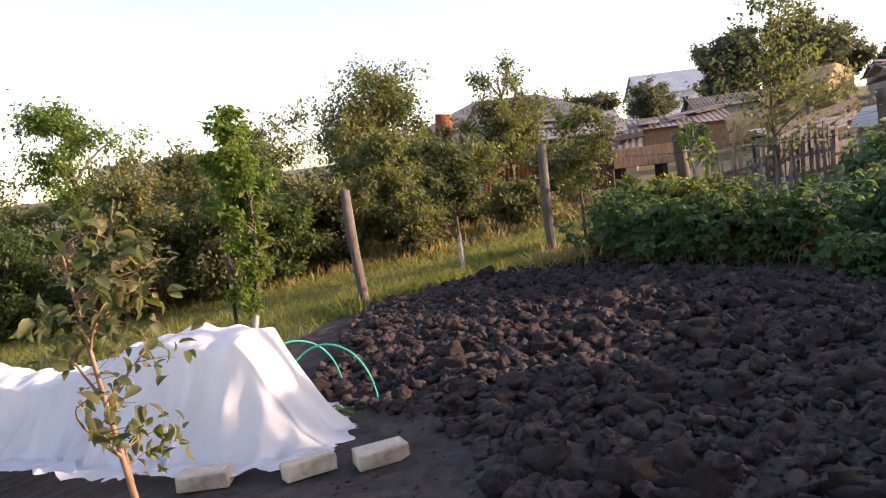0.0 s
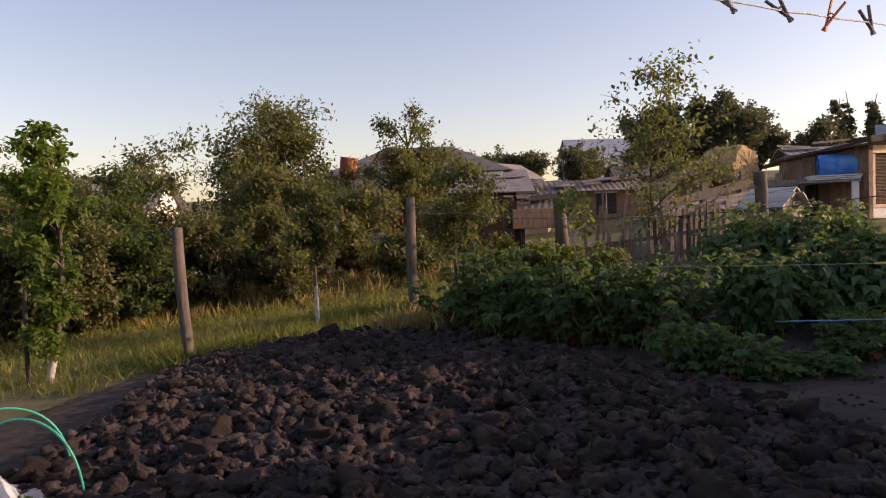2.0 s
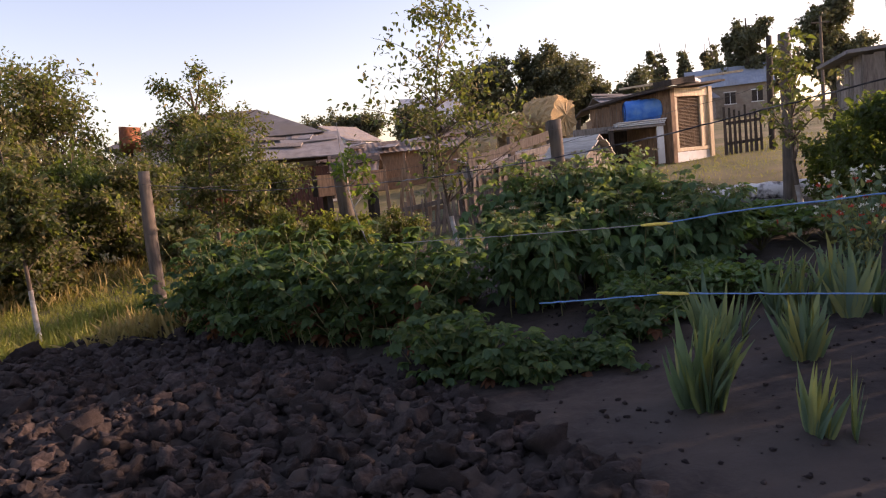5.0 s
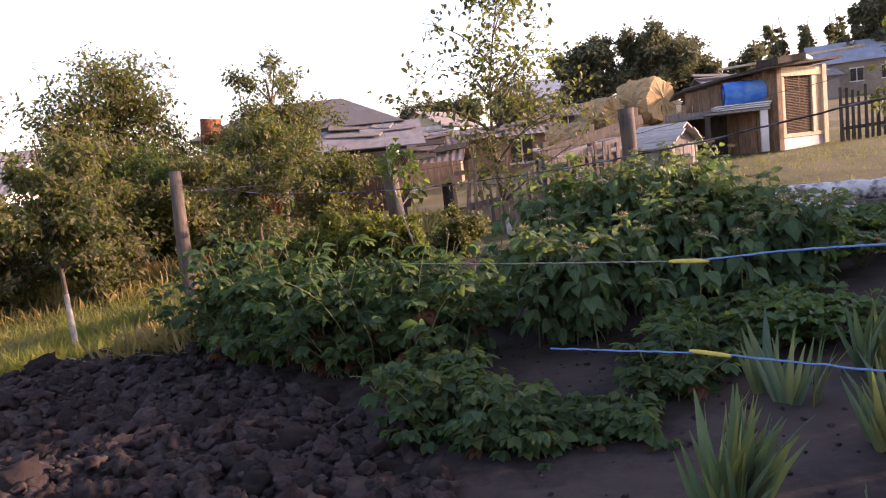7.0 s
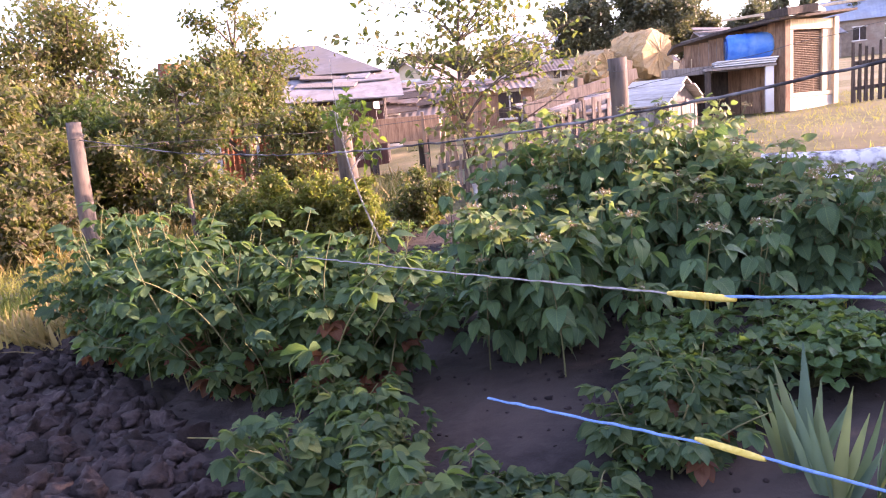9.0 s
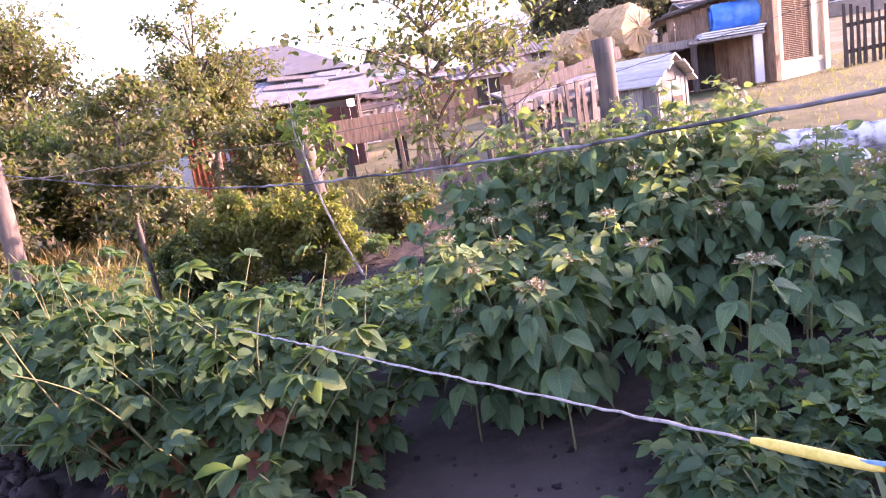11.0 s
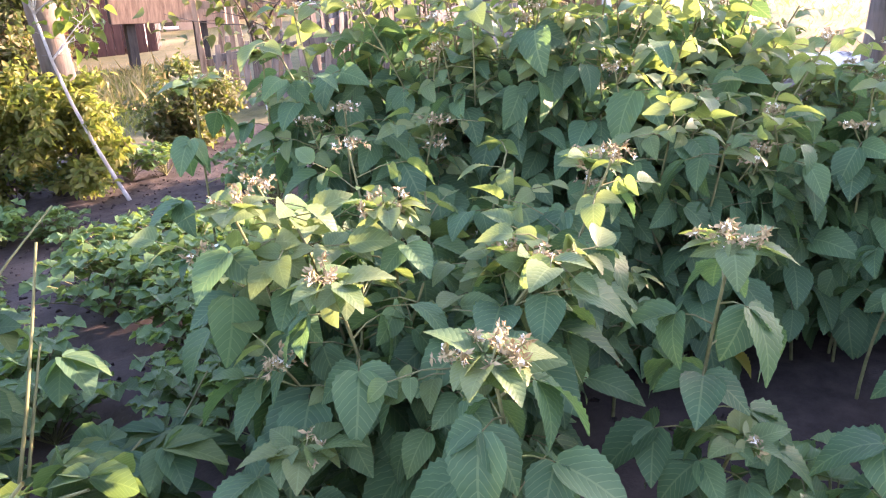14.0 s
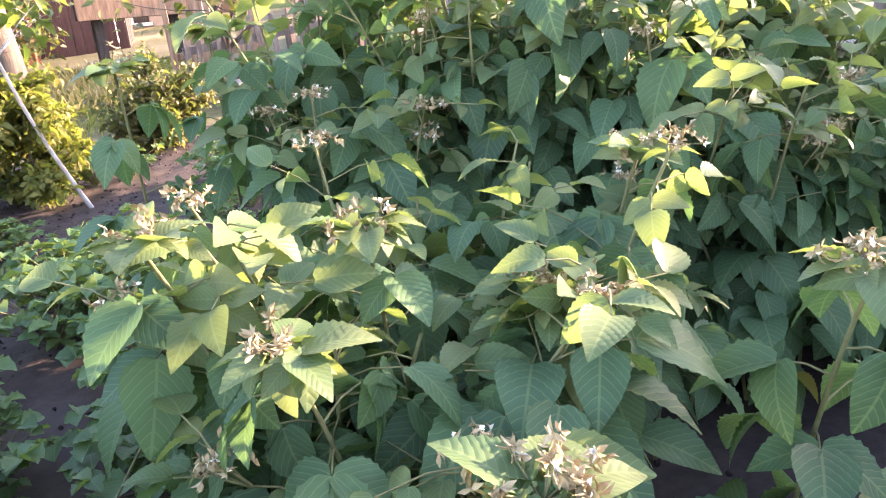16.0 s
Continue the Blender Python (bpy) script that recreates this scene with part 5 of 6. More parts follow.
boxed("roof_beam", hut, DARKWOOD_SHADE, (0.10, -0.1, 2.12), (0.75, 0.5, 0.16), 0.01, Matrix.Rotation(radians(-7), 4, 'Y'), label="dark timber offcut on the roof")
hut.scale = (1.04, 1, 0.83)
lean = thing("lean_to_shed", 9.42, 18.0, turn=-12, label="low brown board lean-to with a sloping plank roof", category="shed")
boards(lean, "board", BROWNBOARD, -1.55, -0.05, 0.95, 1.55, 1.84, 0.3, 0.16, seed=13)
# lower boards darker than the upper ones: shade under the shelf as colour
boards(lean, "board", DARKWOOD_SHADE, -1.55, -0.05, 0.0, 0.95, 0.95, 0.7, 0.16, seed=14)
boards(lean, "board", BROWNBOARD, 0.0, 1.1, 0.0, 1.3, 1.3, 1.55, 0.16, seed=15, turn=90)
sheet_roof("roof_sheet", lean, DARKWOOD_SHADE, (-1.75, 0.1, 1.54), (0.0, 0.1, 1.92), (0.0, 1.7, 1.84), (-1.75, 1.7, 1.48), 0, 0.05)
for i in range(5):
    boxed("loose_plank", lean, GREYBOARD, (-0.85 + 0.06 * i, 0.5 + 0.22 * i, 1.80 + 0.02 * i), (1.5, 0.13, 0.03), 0.004, Matrix.Rotation(radians(-11), 4, 'Y'))
boxed("loose_plank", lean, PALEBOARD, (0.6, 0.6, 2.12), (2.8, 0.10, 0.05), 0.004, Matrix.Rotation(radians(-3), 4, 'Y'))
# dark sheet added behind the gaps to keep the underside looking shaded
boxed("back_wall", lean, DARKWOOD_SHADE, (-0.80, 0.76, 0.48), (1.5, 0.04, 0.94), 0.004)
boxed("shelf", lean, GREYBOARD, (-0.65, -0.05, 0.97), (1.25, 0.85, 0.05), 0.006)
for i, zz in enumerate((1.03, 1.075, 1.12)):
    boxed("slate_sheet", lean, WHITEWALL, (-0.55 + 0.02 * i, -0.05, zz), (1.05, 0.75, 0.03), 0.006)
boxed("shelf_leg", lean, WHITEWALL, (-0.14, -0.4, 0.48), (0.14, 0.10, 0.94), 0.006)
boxed("shelf_leg", lean, DARKWOOD_SHADE, (-1.2, -0.4, 0.48), (0.10, 0.10, 0.94), 0.006)
boxed("plank", lean, GREYBOARD, (-1.55, -0.2, 0.98), (0.9, 0.2, 0.16), 0.006)

def barrel(x, y, z, turn):
    e = new("blue_barrel")
    e.matrix_basis = pose(x, y, z, 0, 0, turn)
    tagged(e, "blue plastic barrel lying on stacked sheets", "barrel")
    t = np.linspace(-0.42, 0.42, 33)
    rad = 0.25 * (1 - 0.12 * (np.abs(t) / 0.42) ** 6) + 0.010 * (np.abs(np.sin(t * 22)) > 0.93)
    rad[0] = rad[-1] = 0.20
    p = np.column_stack([t, 0 * t, 0 * t])
    p = np.concatenate([p[:1] + [[0.03, 0, 0]], p, p[-1:] - [[0.03, 0, 0]]])
    tubes("shell", [(p, np.concatenate([[0.001], rad, [0.001]]))], BLUEPAINT, e, sides=28)
    for yy in (-0.1, 0.1):
        tubes("bung", [(np.array([(0.385, yy, 0.05), (0.43, yy, 0.05), (0.432, yy, 0.05)]), np.array([0.03, 0.03, 0.001]))], BLUEPAINT, e, sides=12)
lean.scale = (1, 1, 0.88)
b0 = lean.matrix_basis @ Vector((-0.42, -0.05, 1.385))
barrel(b0.x, b0.y, b0.z, -12)

def picket_fence(pts, h, w, gap, mat, seed, label, lean_a=3, rails=2):
    r = random.Random(seed)
    (x0, y0), (x1, y1) = pts
    e = thing("picket_fence", x0, y0, turn=math.degrees(math.atan2(y1 - y0, x1 - x0)), label=label, category="fence")
    L = math.hypot(x1 - x0, y1 - y0)
    dz = (gz(x1, y1) - gz(x0, y0)) / L
    x = 0
    while x < L:
        hh = h * r.uniform(0.85, 1.08)
        bm = bmesh.new()
        vs = box(bm, 0, 0, hh / 2, w * r.uniform(0.8, 1.1), 0.02, hh, 0.003)
        for v in vs:
            if v.co.z > hh * 0.9:
                v.co.x *= 0.55
        bmesh.ops.transform(bm, matrix=Matrix.Translation((x, 0, dz * x)) @ Matrix.Rotation(radians(r.uniform(-lean_a, lean_a)), 4, 'Y'), verts=bm.verts)
        part("picket", bm, mat, e)
        x += w + gap * r.uniform(0.6, 1.6)
    for k in range(rails):
        z = h * (0.25 + 0.45 * k)
        boxed("rail", e, mat, (L / 2, 0.035, z + dz * L / 2), (L, 0.04, 0.07), 0.004, Matrix.Rotation(-math.atan(dz), 4, 'Y'))

picket_fence([(3.15, 13.5), (5.3, 14.0)], 0.72, 0.075, 0.05, OLDPALE, 1, "old grey picket fence, pickets leaning unevenly", 9)
picket_fence([(10.75, 17.7), (11.7, 17.8)], 1.0, 0.08, 0.05, DARKWOOD_SHADE, 2, "dark picket gate beside the hutch", 1)
picket_fence([(4.2, 14.6), (5.9, 15.6)], 0.85, 0.11, 0.04, OLDPALE, 3, "grey paling fence behind the kennel", 4)
picket_fence([(3.0, 14.6), (3.9, 14.5)], 1.3, 0.09, 0.06, BROWNBOARD, 4, "brown leaning palings by the shed", 9)
post("gate_post", 11.85, 17.7, 2.5, 0.07, (0.02, 0), 21, "tall dark gate post at the yard", DARKWOOD_SHADE)
post("gate_post", 14.2, 19.0, 1.6, 0.06, (0.3, 0), 22, "leaning dark post in the yard", DARKWOOD_SHADE)

# heavy rails that climb past the coop
rails = thing("rail_fence", 4.5, 15.15, turn=21, label="fence of broad weathered planks nailed along old posts", category="fence")
zr = gz(4.5, 15.15)
for i, (zc, zw, zm) in enumerate(((1.60, 0.17, OLDPALE), (1.38, 0.15, GREYBOARD), (1.15, 0.16, OLDPALE), (0.92, 0.14, GREYBOARD))):
    boxed("rail", rails, zm, (0.95, -0.06, zc - zr + 0.02), (2.05 - 0.1 * (i % 2), 0.04, zw), 0.006, Matrix.Rotation(radians(-12 + i), 4, 'Y'))
for i in range(3):
    boxed("post", rails, POSTWOOD, (0.05 + 0.9 * i, 0.02, 0.55 + 0.12 * i), (0.11, 0.10, 1.25 + 0.2 * i), 0.01)

# low sheds with plank roofs behind the kennel
low = thing("low_shed", 4.9, 15.6, turn=20, label="low coop with a grey plank roof and rough board front", category="shed")
boards(low, "board", GREYBOARD, 0, 2.2, 0, 0.72, 0.80, 0, 0.16, seed=31)
boards(low, "board", GREYBOARD, 0, 1.0, 0, 0.75, 0.9, 0, 0.16, seed=32, turn=90)
for i in range(6):
    boxed("roof_plank", low, GREYBOARD, (1.1, -0.12 + i * 0.21, 0.84 + i * 0.045), (2.5, 0.20, 0.03), 0.004, Matrix.Rotation(radians(-2.2), 4, 'Y') @ Matrix.Rotation(radians(12), 4, 'X'))
boxed("wall", low, DARKWOOD_SHADE, (1.1, 1.1, 0.45), (2.2, 0.05, 0.9), 0.004)

def bale(x, y, z, r0, w, turn, flat, label):
    e = new("hay_bale")
    e.matrix_basis = pose(x, y, z, 0, 0, turn)
    tagged(e, label, "hay bale", "hay bales")
    t = np.linspace(-w / 2, w / 2, 11)
    p = np.column_stack([0 * t, t, 0 * t + r0])
    p = np.concatenate([p[:1] - [[0, 0.01, 0]], p, p[-1:] + [[0, 0.01, 0]]])
    rad = np.concatenate([[0.01], np.full(11, r0), [0.01]])
    rad[1] = rad[-2] = r0 * 0.94
    v, q = tube_arrays(p, rad, 36)
    rr = np.random.default_rng(int(abs(turn)) + 3)
    v += rr.normal(size=v.shape) * 0.03
    v *= (1 + 0.07 * np.sin(v[:, :1] * 5 + turn) * np.cos(v[:, 2:3] * 4))
    v[:, 2] = np.maximum(v[:, 2], 0)
    link_mesh("bale", quick_mesh("bale", v, q, smooth=False), HAYM, e)
    n = 900
    az, yy = rr.uniform(0, 6.28, n), rr.uniform(-w / 2, w / 2, n)
    pos = np.column_stack([np.cos(az) * r0, yy, np.maximum(0.02, np.sin(az) * r0 + r0)])
    scatter("straw", leaf_shape(2, 0.06, 0.2, 0.4), pos, unit(n, rr), unit(n, rr), rr.uniform(0.08, 0.22, n), HAYM, e, kind="stuff")
hz = gz(9.0, 26) - 0.02
bale(7.7, 25.9, hz, 0.42, 1.2, 35, 0, "round hay bale at the foot of the stack")
bale(8.6, 26.1, hz, 0.43, 1.2, 20, 0, "round hay bale under the stack")
bale(9.5, 26.2, hz, 0.43, 1.2, 10, 0, "round hay bale under the end of the stack")
bale(10.3, 26.4, hz, 0.40, 1.2, -15, 0, "small round hay bale at the end of the stack")
bale(9.07, 26.2, hz + 0.82, 0.69, 1.3, 35, 0, "large round hay bale on top of the stack")
bale(7.75, 26.0, hz + 0.80, 0.46, 1.1, 25, 0, "smaller hay bale leaning on the stack")
bale(6.6, 25.9, hz, 0.55, 1.2, 70, 0, "weathered round hay bale in shadow")

# birch logs and sacks
def log(x, y, z, L, r0, turn, label):
    e = new("birch_log")
    e.matrix_basis = pose(x, y, z, 0, 0, turn)
    tagged(e, label, "log", "birch logs")
    t = np.linspace(-L / 2, L / 2, 14)
    rr = np.random.default_rng(int(L * 100))
    p = np.column_stack([t, 0.03 * np.sin(t * 2), r0 + 0 * t])
    p = np.concatenate([p[:1], p, p[-1:]])
    tubes("bark", [(p, np.concatenate([[0.002], r0 * (1 + 0.04 * rr.normal(size=14)), [0.002]]))], BIRCH, e, sides=16)
log(7.35, 11.05, gz(7.35, 11.05) + 0.06, 1.9, 0.13, -27, "white birch log with black bark patches on a bearer")
log(7.75, 11.35, gz(7.75, 11.35) + 0.02, 1.6, 0.11, -22, "white birch log with black bark patches lying behind")
log(6.55, 10.55, gz(6.55, 10.55), 1.2, 0.09, -35, "thin dark-patched birch log in front")
boxed("timber", None, GREYBOARD, (7.3, 10.9, gz(7.3, 10.9) + 0.05), (1.9, 0.12, 0.14), 0.01, Matrix.Rotation(radians(-27), 4, 'Z'), label="grey squared timber under the birch logs", category="timber")

def sack(x, y, s, seed, label):
    r = random.Random(seed)
    bm = bmesh.new()
    bmesh.ops.create_icosphere(bm, subdivisions=4, radius=1.0)
    off = Vector((r.uniform(0, 9), r.uniform(0, 9), 0))
    for v in bm.verts:
        n = noise.noise(v.co * 1.8 + off) * 0.30 + noise.noise(v.co * 5 + off) * 0.10
        c = v.co * (1 + n)
        v.co = Vector((c.x * s, c.y * s * 0.75, max(-0.02, c.z * s * 0.5 + s * 0.28)))
    ob = part("white_sack", bm, BAG, None, label, True, category="sack", group="white sacks")
    ob.matrix_basis = pose(x, y, gz(x, y), 0, 0, r.uniform(0, 180))
for i, (sx, sy, ss) in enumerate([(6.3, 10.5, 0.24), (6.75, 10.75, 0.28), (6.1, 10.1, 0.18), (7.0, 11.4, 0.2), (7.3, 9.9, 0.2)]):
    sack(sx, sy, ss, i, "crumpled white plastic sack on the ground")

# right-hand shed
rshed = thing("tool_shed", 9.25, 11.2, turn=-8, label="dark grey board shed with an open front", category="shed")
boards(rshed, "board", GREYBOARD, 0, 0.7, 0, 1.95, 2.0, 0, 0.15, seed=41)
boards(rshed, "board", GREYBOARD, 1.7, 3.0, 0, 2.05, 2.15, 0, 0.15, seed=42)
boards(rshed, "board", GREYBOARD, 0, 2.2, 0, 1.95, 1.9, 0, 0.16, seed=43, turn=90)
boards(rshed, "board", DARKWOOD_SHADE, 0, 3.0, 0, 1.9, 2.0, 2.2, 0.16, seed=44)
boards(rshed, "board", GREYBOARD, 0, 2.2, 0, 2.1, 2.05, -3.0, 0.16, seed=45, turn=90)
sheet_roof("roof_sheet", rshed, SLATE, (-0.25, -0.3, 1.97), (3.3, -0.3, 2.2), (3.3, 2.5, 2.05), (-0.25, 2.5, 1.85), 0, 0.05)
rshed.scale = (1.0, 0.30, 0.90)
# fence added out of view; its two heights set where the low sun is blocked
shade_fence = thing("shade_board_fence", 7.6, -6.0, turn=90, label="board fence added out of view to shade the garden", category="fence")
boards(shade_fence, "board", GREYBOARD, 0, 11.3, 0, 2.4, 2.4, 0, 0.20, seed=46)
boards(shade_fence, "board", GREYBOARD, 11.3, 14.5, 0, 1.70, 1.68, 0, 0.20, seed=47)

# ---- village beyond ----
def house(name, x, y, turn, w, d, h, roof_h, wall, roofm, label, windows=2, gable=None, z=None, over=0.3):
    e = thing(name, x, y, z, turn=turn, label=label, category="house")
    t = 0.25
    for n, c, s in (("wall", (0, -d / 2 + t / 2, h / 2 - 0.2), (w, t, h + 0.4)), ("wall", (0, d / 2 - t / 2, h / 2 - 0.2), (w, t, h + 0.4)),
                    ("wall", (-w / 2 + t / 2, 0, h / 2 - 0.2), (t, d - 2 * t, h + 0.4)), ("wall", (w / 2 - t / 2, 0, h / 2 - 0.2), (t, d - 2 * t, h + 0.4))):
        boxed(n, e, wall, c, s, 0.01)
    for s in (-1, 1):
        bm = bmesh.new()
        v = [bm.verts.new(p) for p in ((s * (w / 2 - 0.02), -d / 2, h), (s * (w / 2 - 0.02), d / 2, h), (s * (w / 2 - 0.02), 0, h + roof_h), (s * (w / 2 - 0.22), -d / 2, h), (s * (w / 2 - 0.22), d / 2, h), (s * (w / 2 - 0.22), 0, h + roof_h))]
        for f in ((0, 1, 2), (5, 4, 3), (0, 3, 4, 1), (1, 4, 5, 2), (2, 5, 3, 0)):
            bm.faces.new([v[i] for i in f])
        bmesh.ops.recalc_face_normals(bm, faces=bm.faces)
        part("gable", bm, gable or wall, e)
    k = roof_h / (d / 2)
    o = over
    sheet_roof("roof", e, roofm, (-w / 2 - o, -d / 2 - o, h - o * k), (w / 2 + o, -d / 2 - o, h - o * k), (w / 2 + o, 0, h + roof_h + 0.02), (-w / 2 - o, 0, h + roof_h + 0.02), int(w * 5), amp=0.008)
    sheet_roof("roof", e, roofm, (w / 2 + o, d / 2 + o, h - o * k), (-w / 2 - o, d / 2 + o, h - o * k), (-w / 2 - o, 0, h + roof_h + 0.02), (w / 2 + o, 0, h + roof_h + 0.02), int(w * 5), amp=0.008)
    for i in range(windows):
        xx = -w / 2 + w * (i + 0.5) / windows
        win = boxed("window", e, DARKWOOD_SHADE, (xx, -d / 2 - 0.01, h * 0.55), (0.8, 0.04, 0.9), 0.004)
        boxed("frame", win, WHITEWALL, (xx, -d / 2 - 0.035, h * 0.55 + 0.48), (0.95, 0.05, 0.08), 0.004)
        boxed("frame", win, WHITEWALL, (xx, -d / 2 - 0.035, h * 0.55 - 0.48), (0.95, 0.05, 0.08), 0.004)
        boxed("frame", win, WHITEWALL, (xx, -d / 2 - 0.035, h * 0.55), (0.05, 0.05, 0.9), 0.004)
    return e

def hipped(name, x, y, turn, w, d, h, rise, wall, roofm, label):
    """A low house under a hipped roof."""
    e = thing(name, x, y, turn=turn, label=label, category="house")
    for c, sz in (((0, -d / 2, h / 2 - 0.2), (w, 0.25, h + 0.4)), ((0, d / 2, h / 2 - 0.2), (w, 0.25, h + 0.4)), ((-w / 2 + 0.125, 0, h / 2 - 0.2), (0.25, d - 0.26, h + 0.4)), ((w / 2 - 0.125, 0, h / 2 - 0.2), (0.25, d - 0.26, h + 0.4))):
        boxed("wall", e, wall, c, sz, 0.01)
    a, b, q, o = w / 2 + 0.3, d / 2 + 0.3, w / 2 - d * 0.32, h - 0.06
    top = h + rise
    for p in (((-a, -b, o), (a, -b, o), (q, 0, top), (-q, 0, top)), ((a, b, o), (-a, b, o), (-q, 0, top), (q, 0, top)), ((a, -b, o), (a, b, o), (q, 0.02, top), (q, -0.02, top)), ((-a, b, o), (-a, -b, o), (-q, -0.02, top), (-q, 0.02, top))):
        sheet_roof("roof", e, roofm, *p, 0)
    win = boxed("window", e, DARKWOOD_SHADE, (-w * 0.22, -d / 2 - 0.13, h * 0.55), (0.7, 0.03, 0.8), 0.004)
    boxed("frame", win, WHITEWALL, (-w * 0.22, -d / 2 - 0.15, h * 0.55), (0.06, 0.03, 0.8), 0.004)
    return e

def slabs(e, n, x0, x1, y0, y1, z0, z1, seed):
    """Loose sheets and boards thrown over a low roof."""
    r = random.Random(seed)
    for i in range(n):
        u = r.random()
        boxed("roof_slab", e, r.choice((RUSTROOF, SLATE, DARKWOOD_SHADE, GREYBOARD, RUSTROOF, DARKWOOD_SHADE)), (r.uniform(x0, x1), y0 + (y1 - y0) * u, z0 + (z1 - z0) * u + 0.06 + 0.05 * r.random()), (r.uniform(0.6, 1.5), r.uniform(0.2, 0.7), 0.03), 0.005,
              Matrix.Rotation(math.atan2(z1 - z0, y1 - y0), 4, 'X') @ Matrix.Rotation(radians(r.uniform(-25, 25)), 4, 'Z') @ Matrix.Rotation(radians(r.uniform(-5, 5)), 4, 'Y'))

hipped("barn", -1.35, 25.0, 4, 5.2, 4.8, 2.35, 0.95, WHITEWALL, DARKSLATE, "whitewashed house under a dark hipped slate roof")
byre = thing("byre", -0.3, 21.2, turn=3, label="low dark byre with a grey slate lean-to roof", category="shed")
boards(byre, "board", REDDARK, 0.0, 2.1, 0, 1.42, 1.42, 0, 0.17, seed=51)
boards(byre, "board", DARKWOOD_SHADE, 0.0, 1.5, 0, 1.45, 1.9, 0, 0.17, seed=52, turn=90)
boards(byre, "board", DARKWOOD_SHADE, 0.0, 1.5, 0, 1.45, 1.9, -2.1, 0.17, seed=53, turn=90)
boxed("lintel", byre, DARKWOOD_SHADE, (1.05, 0.1, 1.62), (2.1, 0.12, 0.10), 0.006)
sheet_roof("roof_sheet", byre, SLATE, (-0.3, -0.35, 1.66), (2.6, -0.35, 1.62), (2.5, 1.6, 2.35), (-0.2, 1.6, 2.4), 0, 0.03)
slabs(byre, 5, 0.2, 2.2, -0.2, 1.3, 1.72, 2.25, 54)
cow = house("shed", 1.4, 28.6, -6, 3.4, 2.6, 0.95, 0.55, CLAYWALL, RUSTROOF, "low clay shed under a sagging patched roof", 1)
slabs(cow, 13, -1.7, 1.7, -1.5, -0.1, 0.98, 1.5, 55)
barnlong = house("shed", 4.0, 31.5, 3, 5.4, 3.0, 1.35, 0.40, BROWNBOARD, RUSTROOF, "long low shed with a flat rusty roof", 2)
slabs(barnlong, 14, -2.6, 2.6, -1.7, -0.1, 1.38, 1.75, 56)
house("farm_house", 1.2, 70.0, 60, 6, 5, 2.0, 1.4, WHITEWALL, SLATE, "distant house with a grey slate roof and yellow gable", 2, PALEBOARD)
house("shed", 12.5, 50.0, 2, 8, 4, 1.1, 0.7, GREYBOARD, RUSTROOF, "long low board shed with a rusty roof", 3)
house("farm_house", 17.0, 118.0, 10, 13, 9, 3.4, 3.2, WHITEWALL, BLUEROOF, "far pale-blue house on the rise", 3)
house("farm_house", 33.6, 60.0, -24, 6.0, 5.0, 2.5, 1.5, CLAYWALL, BLUEROOF, "house with a blue-grey roof and turquoise gable", 3, TURQUOISE)
house("shed", 27.0, 59.0, -8, 8.0, 4.0, 1.6, 0.7, GREYBOARD, SLATE, "grey shed with a low slate roof", 1)
coop = house("shed", 12.6, 26.5, -8, 3.0, 2.4, 1.65, 0.25, GREYBOARD, SLATE, "weathered flat-roofed coop behind the hutch", 1)
slabs(coop, 6, -1.4, 1.4, -1.2, -0.1, 1.66, 1.9, 57)
house("shed", -14.0, 26.0, 10, 6.0, 4.0, 2.2, 1.2, WHITEWALL, SLATE, "white shed half hidden by the hedge", 1)
house("house_behind", 2.0, -14.0, 0, 14.0, 7.0, 2.8, 2.2, WHITEWALL, SLATE, "plain whitewashed house behind the garden", 3)

# rusty sheets, drum and wagon box in the back yard
for i, (rx_, ry_, rt, rw, rh) in enumerate([(-1.35, 20.0, 8, 0.75, 1.30), (-0.55, 20.15, -6, 0.8, 1.22), (0.15, 20.3, 5, 0.7, 1.05)]):
    e = thing("rusty_sheet_fence", rx_, ry_, turn=rt, label="rusty red-brown sheet metal fence panel", category="fence", group="rusty sheets")
    sheet_roof("sheet", e, RUST, (-rw / 2, 0, 0), (rw / 2, 0, 0), (rw / 2, 0.12, rh), (-rw / 2, 0.05, rh), 7, 0.008, 0.012)
    boxed("stake", e, DARKWOOD_SHADE, (rw / 2 - 0.05, 0.16, rh / 2), (0.06, 0.06, rh + 0.1), 0.004)
post("drum_post", -2.75, 20.2, 2.28, 0.08, (0, 0), 31, "dark post that carries a rusty drum", DARKWOOD_SHADE)
drum = new("rusty_drum")
drum.matrix_basis = pose(-2.75, 20.2, gz(-2.75, 20.2) + 2.28, 4, 8, 0)
tagged(drum, "rusty red drum set on a post", "drum")
tubes("shell", [(np.array([(0, 0, 0), (0, 0, 0.001), (0, 0, 0.2), (0, 0, 0.22), (0, 0, 0.24), (0, 0, 0.6), (0, 0, 0.601)]), np.array([0.001, 0.24, 0.235, 0.255, 0.235, 0.24, 0.001]))], RUST, drum, sides=24)
wag = thing("wooden_trough", 2.3, 18.2, turn=12, label="dark wooden wagon box standing on a stump", category="trough")
boxed("box_side", wag, BROWNBOARD, (0, -0.4, 0.85), (1.5, 0.05, 0.45), 0.006)
boxed("box_side", wag, BROWNBOARD, (0, 0.4, 0.85), (1.5, 0.05, 0.45), 0.006)
boxed("box_end", wag, DARKWOOD_SHADE, (-0.72, 0, 0.85), (0.05, 0.75, 0.45), 0.006)
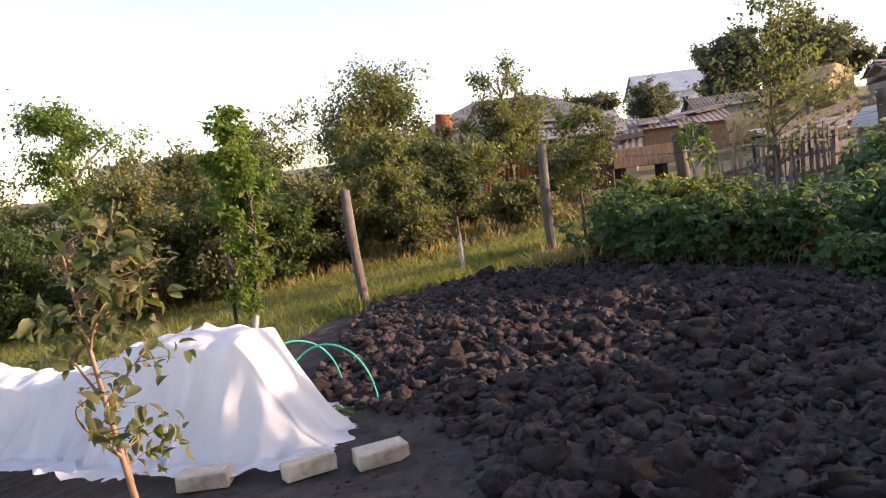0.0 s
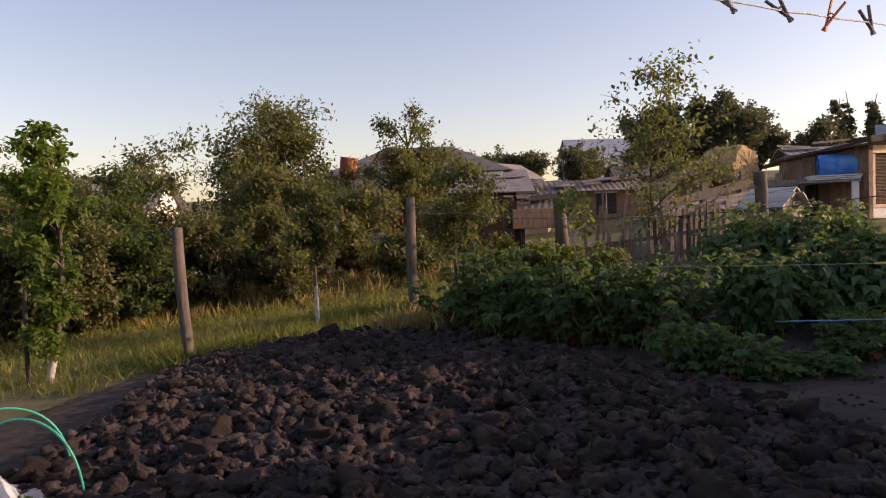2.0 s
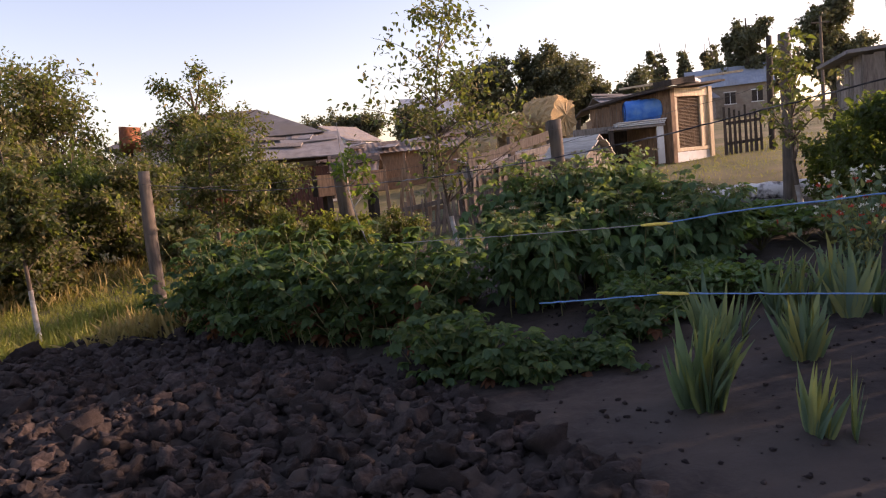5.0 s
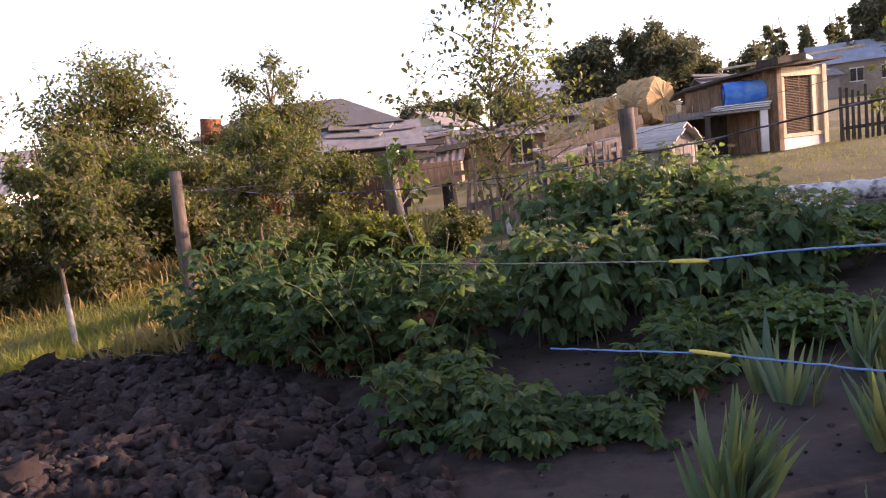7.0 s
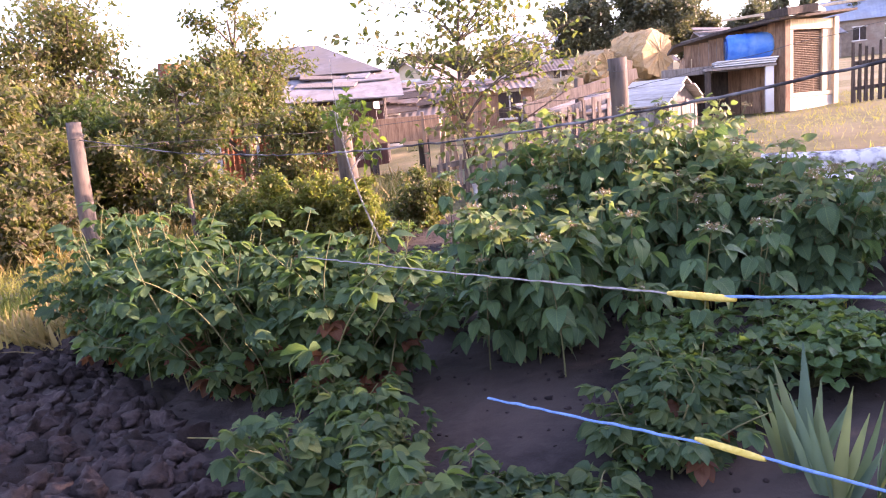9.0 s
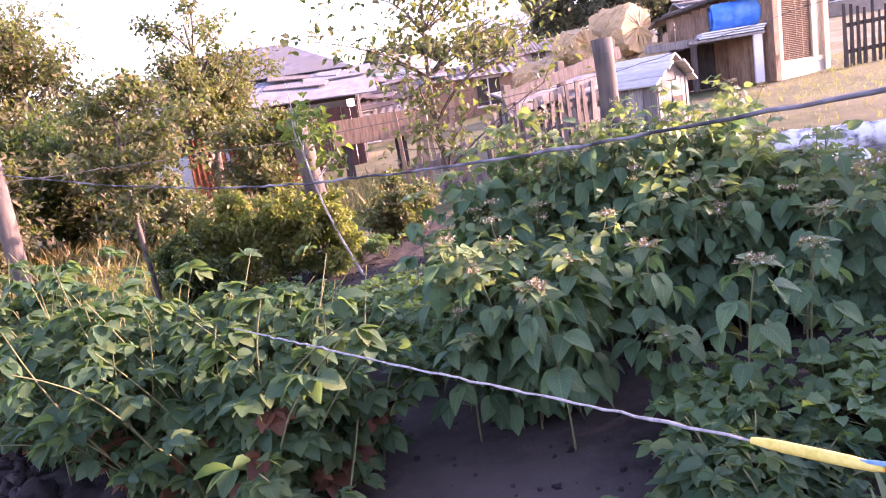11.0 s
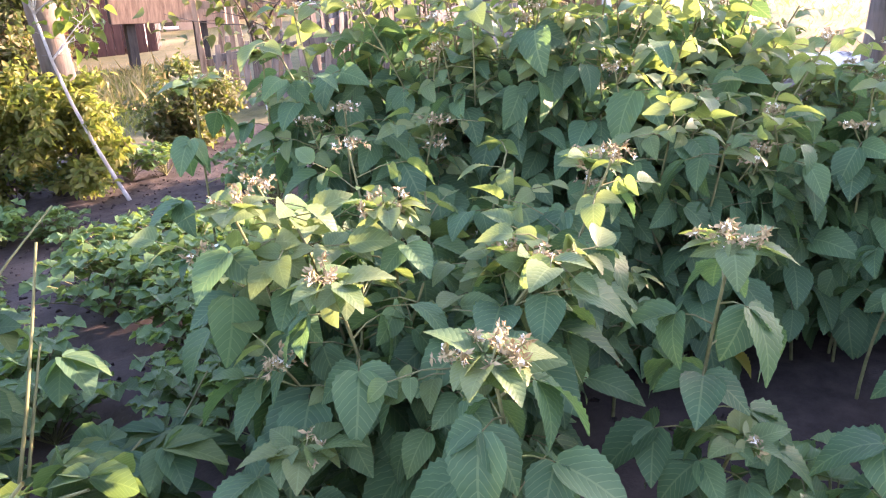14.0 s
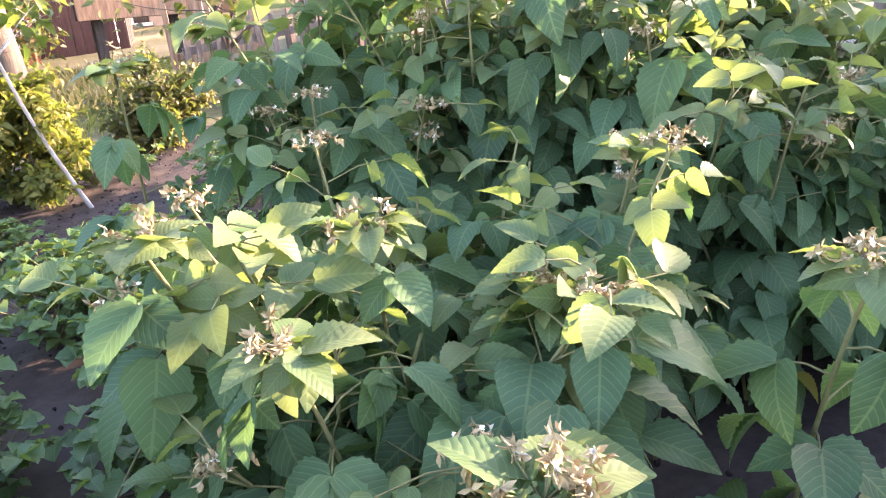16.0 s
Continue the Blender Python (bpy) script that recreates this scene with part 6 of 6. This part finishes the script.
boxed("box_end", wag, DARKWOOD_SHADE, (0.72, 0, 0.85), (0.05, 0.75, 0.45), 0.006)
boxed("box_floor", wag, DARKWOOD_SHADE, (0, 0, 0.64), (1.4, 0.75, 0.04), 0.006)
boxed("trestle", wag, DARKWOOD_SHADE, (-0.5, 0, 0.31), (0.12, 0.6, 0.62), 0.006)
boxed("trestle", wag, DARKWOOD_SHADE, (0.5, 0, 0.31), (0.12, 0.6, 0.62), 0.006)

# distant trees
distant = [(14.5, 66, 6.8, 3.8, 7000), (20.0, 66, 7.6, 4.4, 9000), (23.5, 69, 6.6, 3.4, 6000), (35.5, 60, 8.6, 2.9, 6000), (41.5, 58, 9.4, 3.2, 6000), (61, 58, 9.5, 3.6, 2600), (3.0, 75, 5.0, 3.4, 2600), (-1, 84, 5.0, 4.0, 2600), (9, 82, 4.5, 3, 1800), (13, 100, 4.5, 2.5, 1500),
           (30, 70, 5.0, 3.5, 2000), (66, 70, 10, 5, 3000), (40, 66, 5, 3, 1800)]
for i, (tx, ty, th, tr_, tn) in enumerate(distant):
    tree("distant_tree", tx, ty, th, th * 0.58, tr_, th * 0.42, int(tn * 3), 0.26, L_FARHAZE, 400 + i, limbs=34, trunk_r=0.25, shape=CLUMP, spread=0.36, twigs=5, label="broad dark willow beyond the village yards" if th > 8 else "low tree between distant houses", group="distant trees")
for i in range(9):
    tree("poplar", 47.5 + (i % 5) * 1.7 + (7 if i > 4 else 0), 108 + (i % 3) * 2, 10.0 + (i * 37 % 5) * 0.6, 5.6, 0.8, 4.8, 1300, 0.4, L_FARHAZE, 430 + i, limbs=26, trunk_r=0.2, shape=CLUMP, spread=0.9, twigs=3, label="slim poplar in a far row", group="poplar row")
for i, (ux, uy) in enumerate([(32.5, 46), (12, 120), (24, 130)]):
    e = thing("utility_pole", ux, uy, label="grey wooden utility pole with a crossbar", category="pole")
    tubes("shaft", [(np.array([(0, 0, -0.2), (0, 0, 6.0)]), np.array([0.12, 0.08]))], POSTWOOD, e, sides=8)
    boxed("crossbar", e, POSTWOOD, (0, 0, 5.6), (1.2, 0.08, 0.08), 0.005)
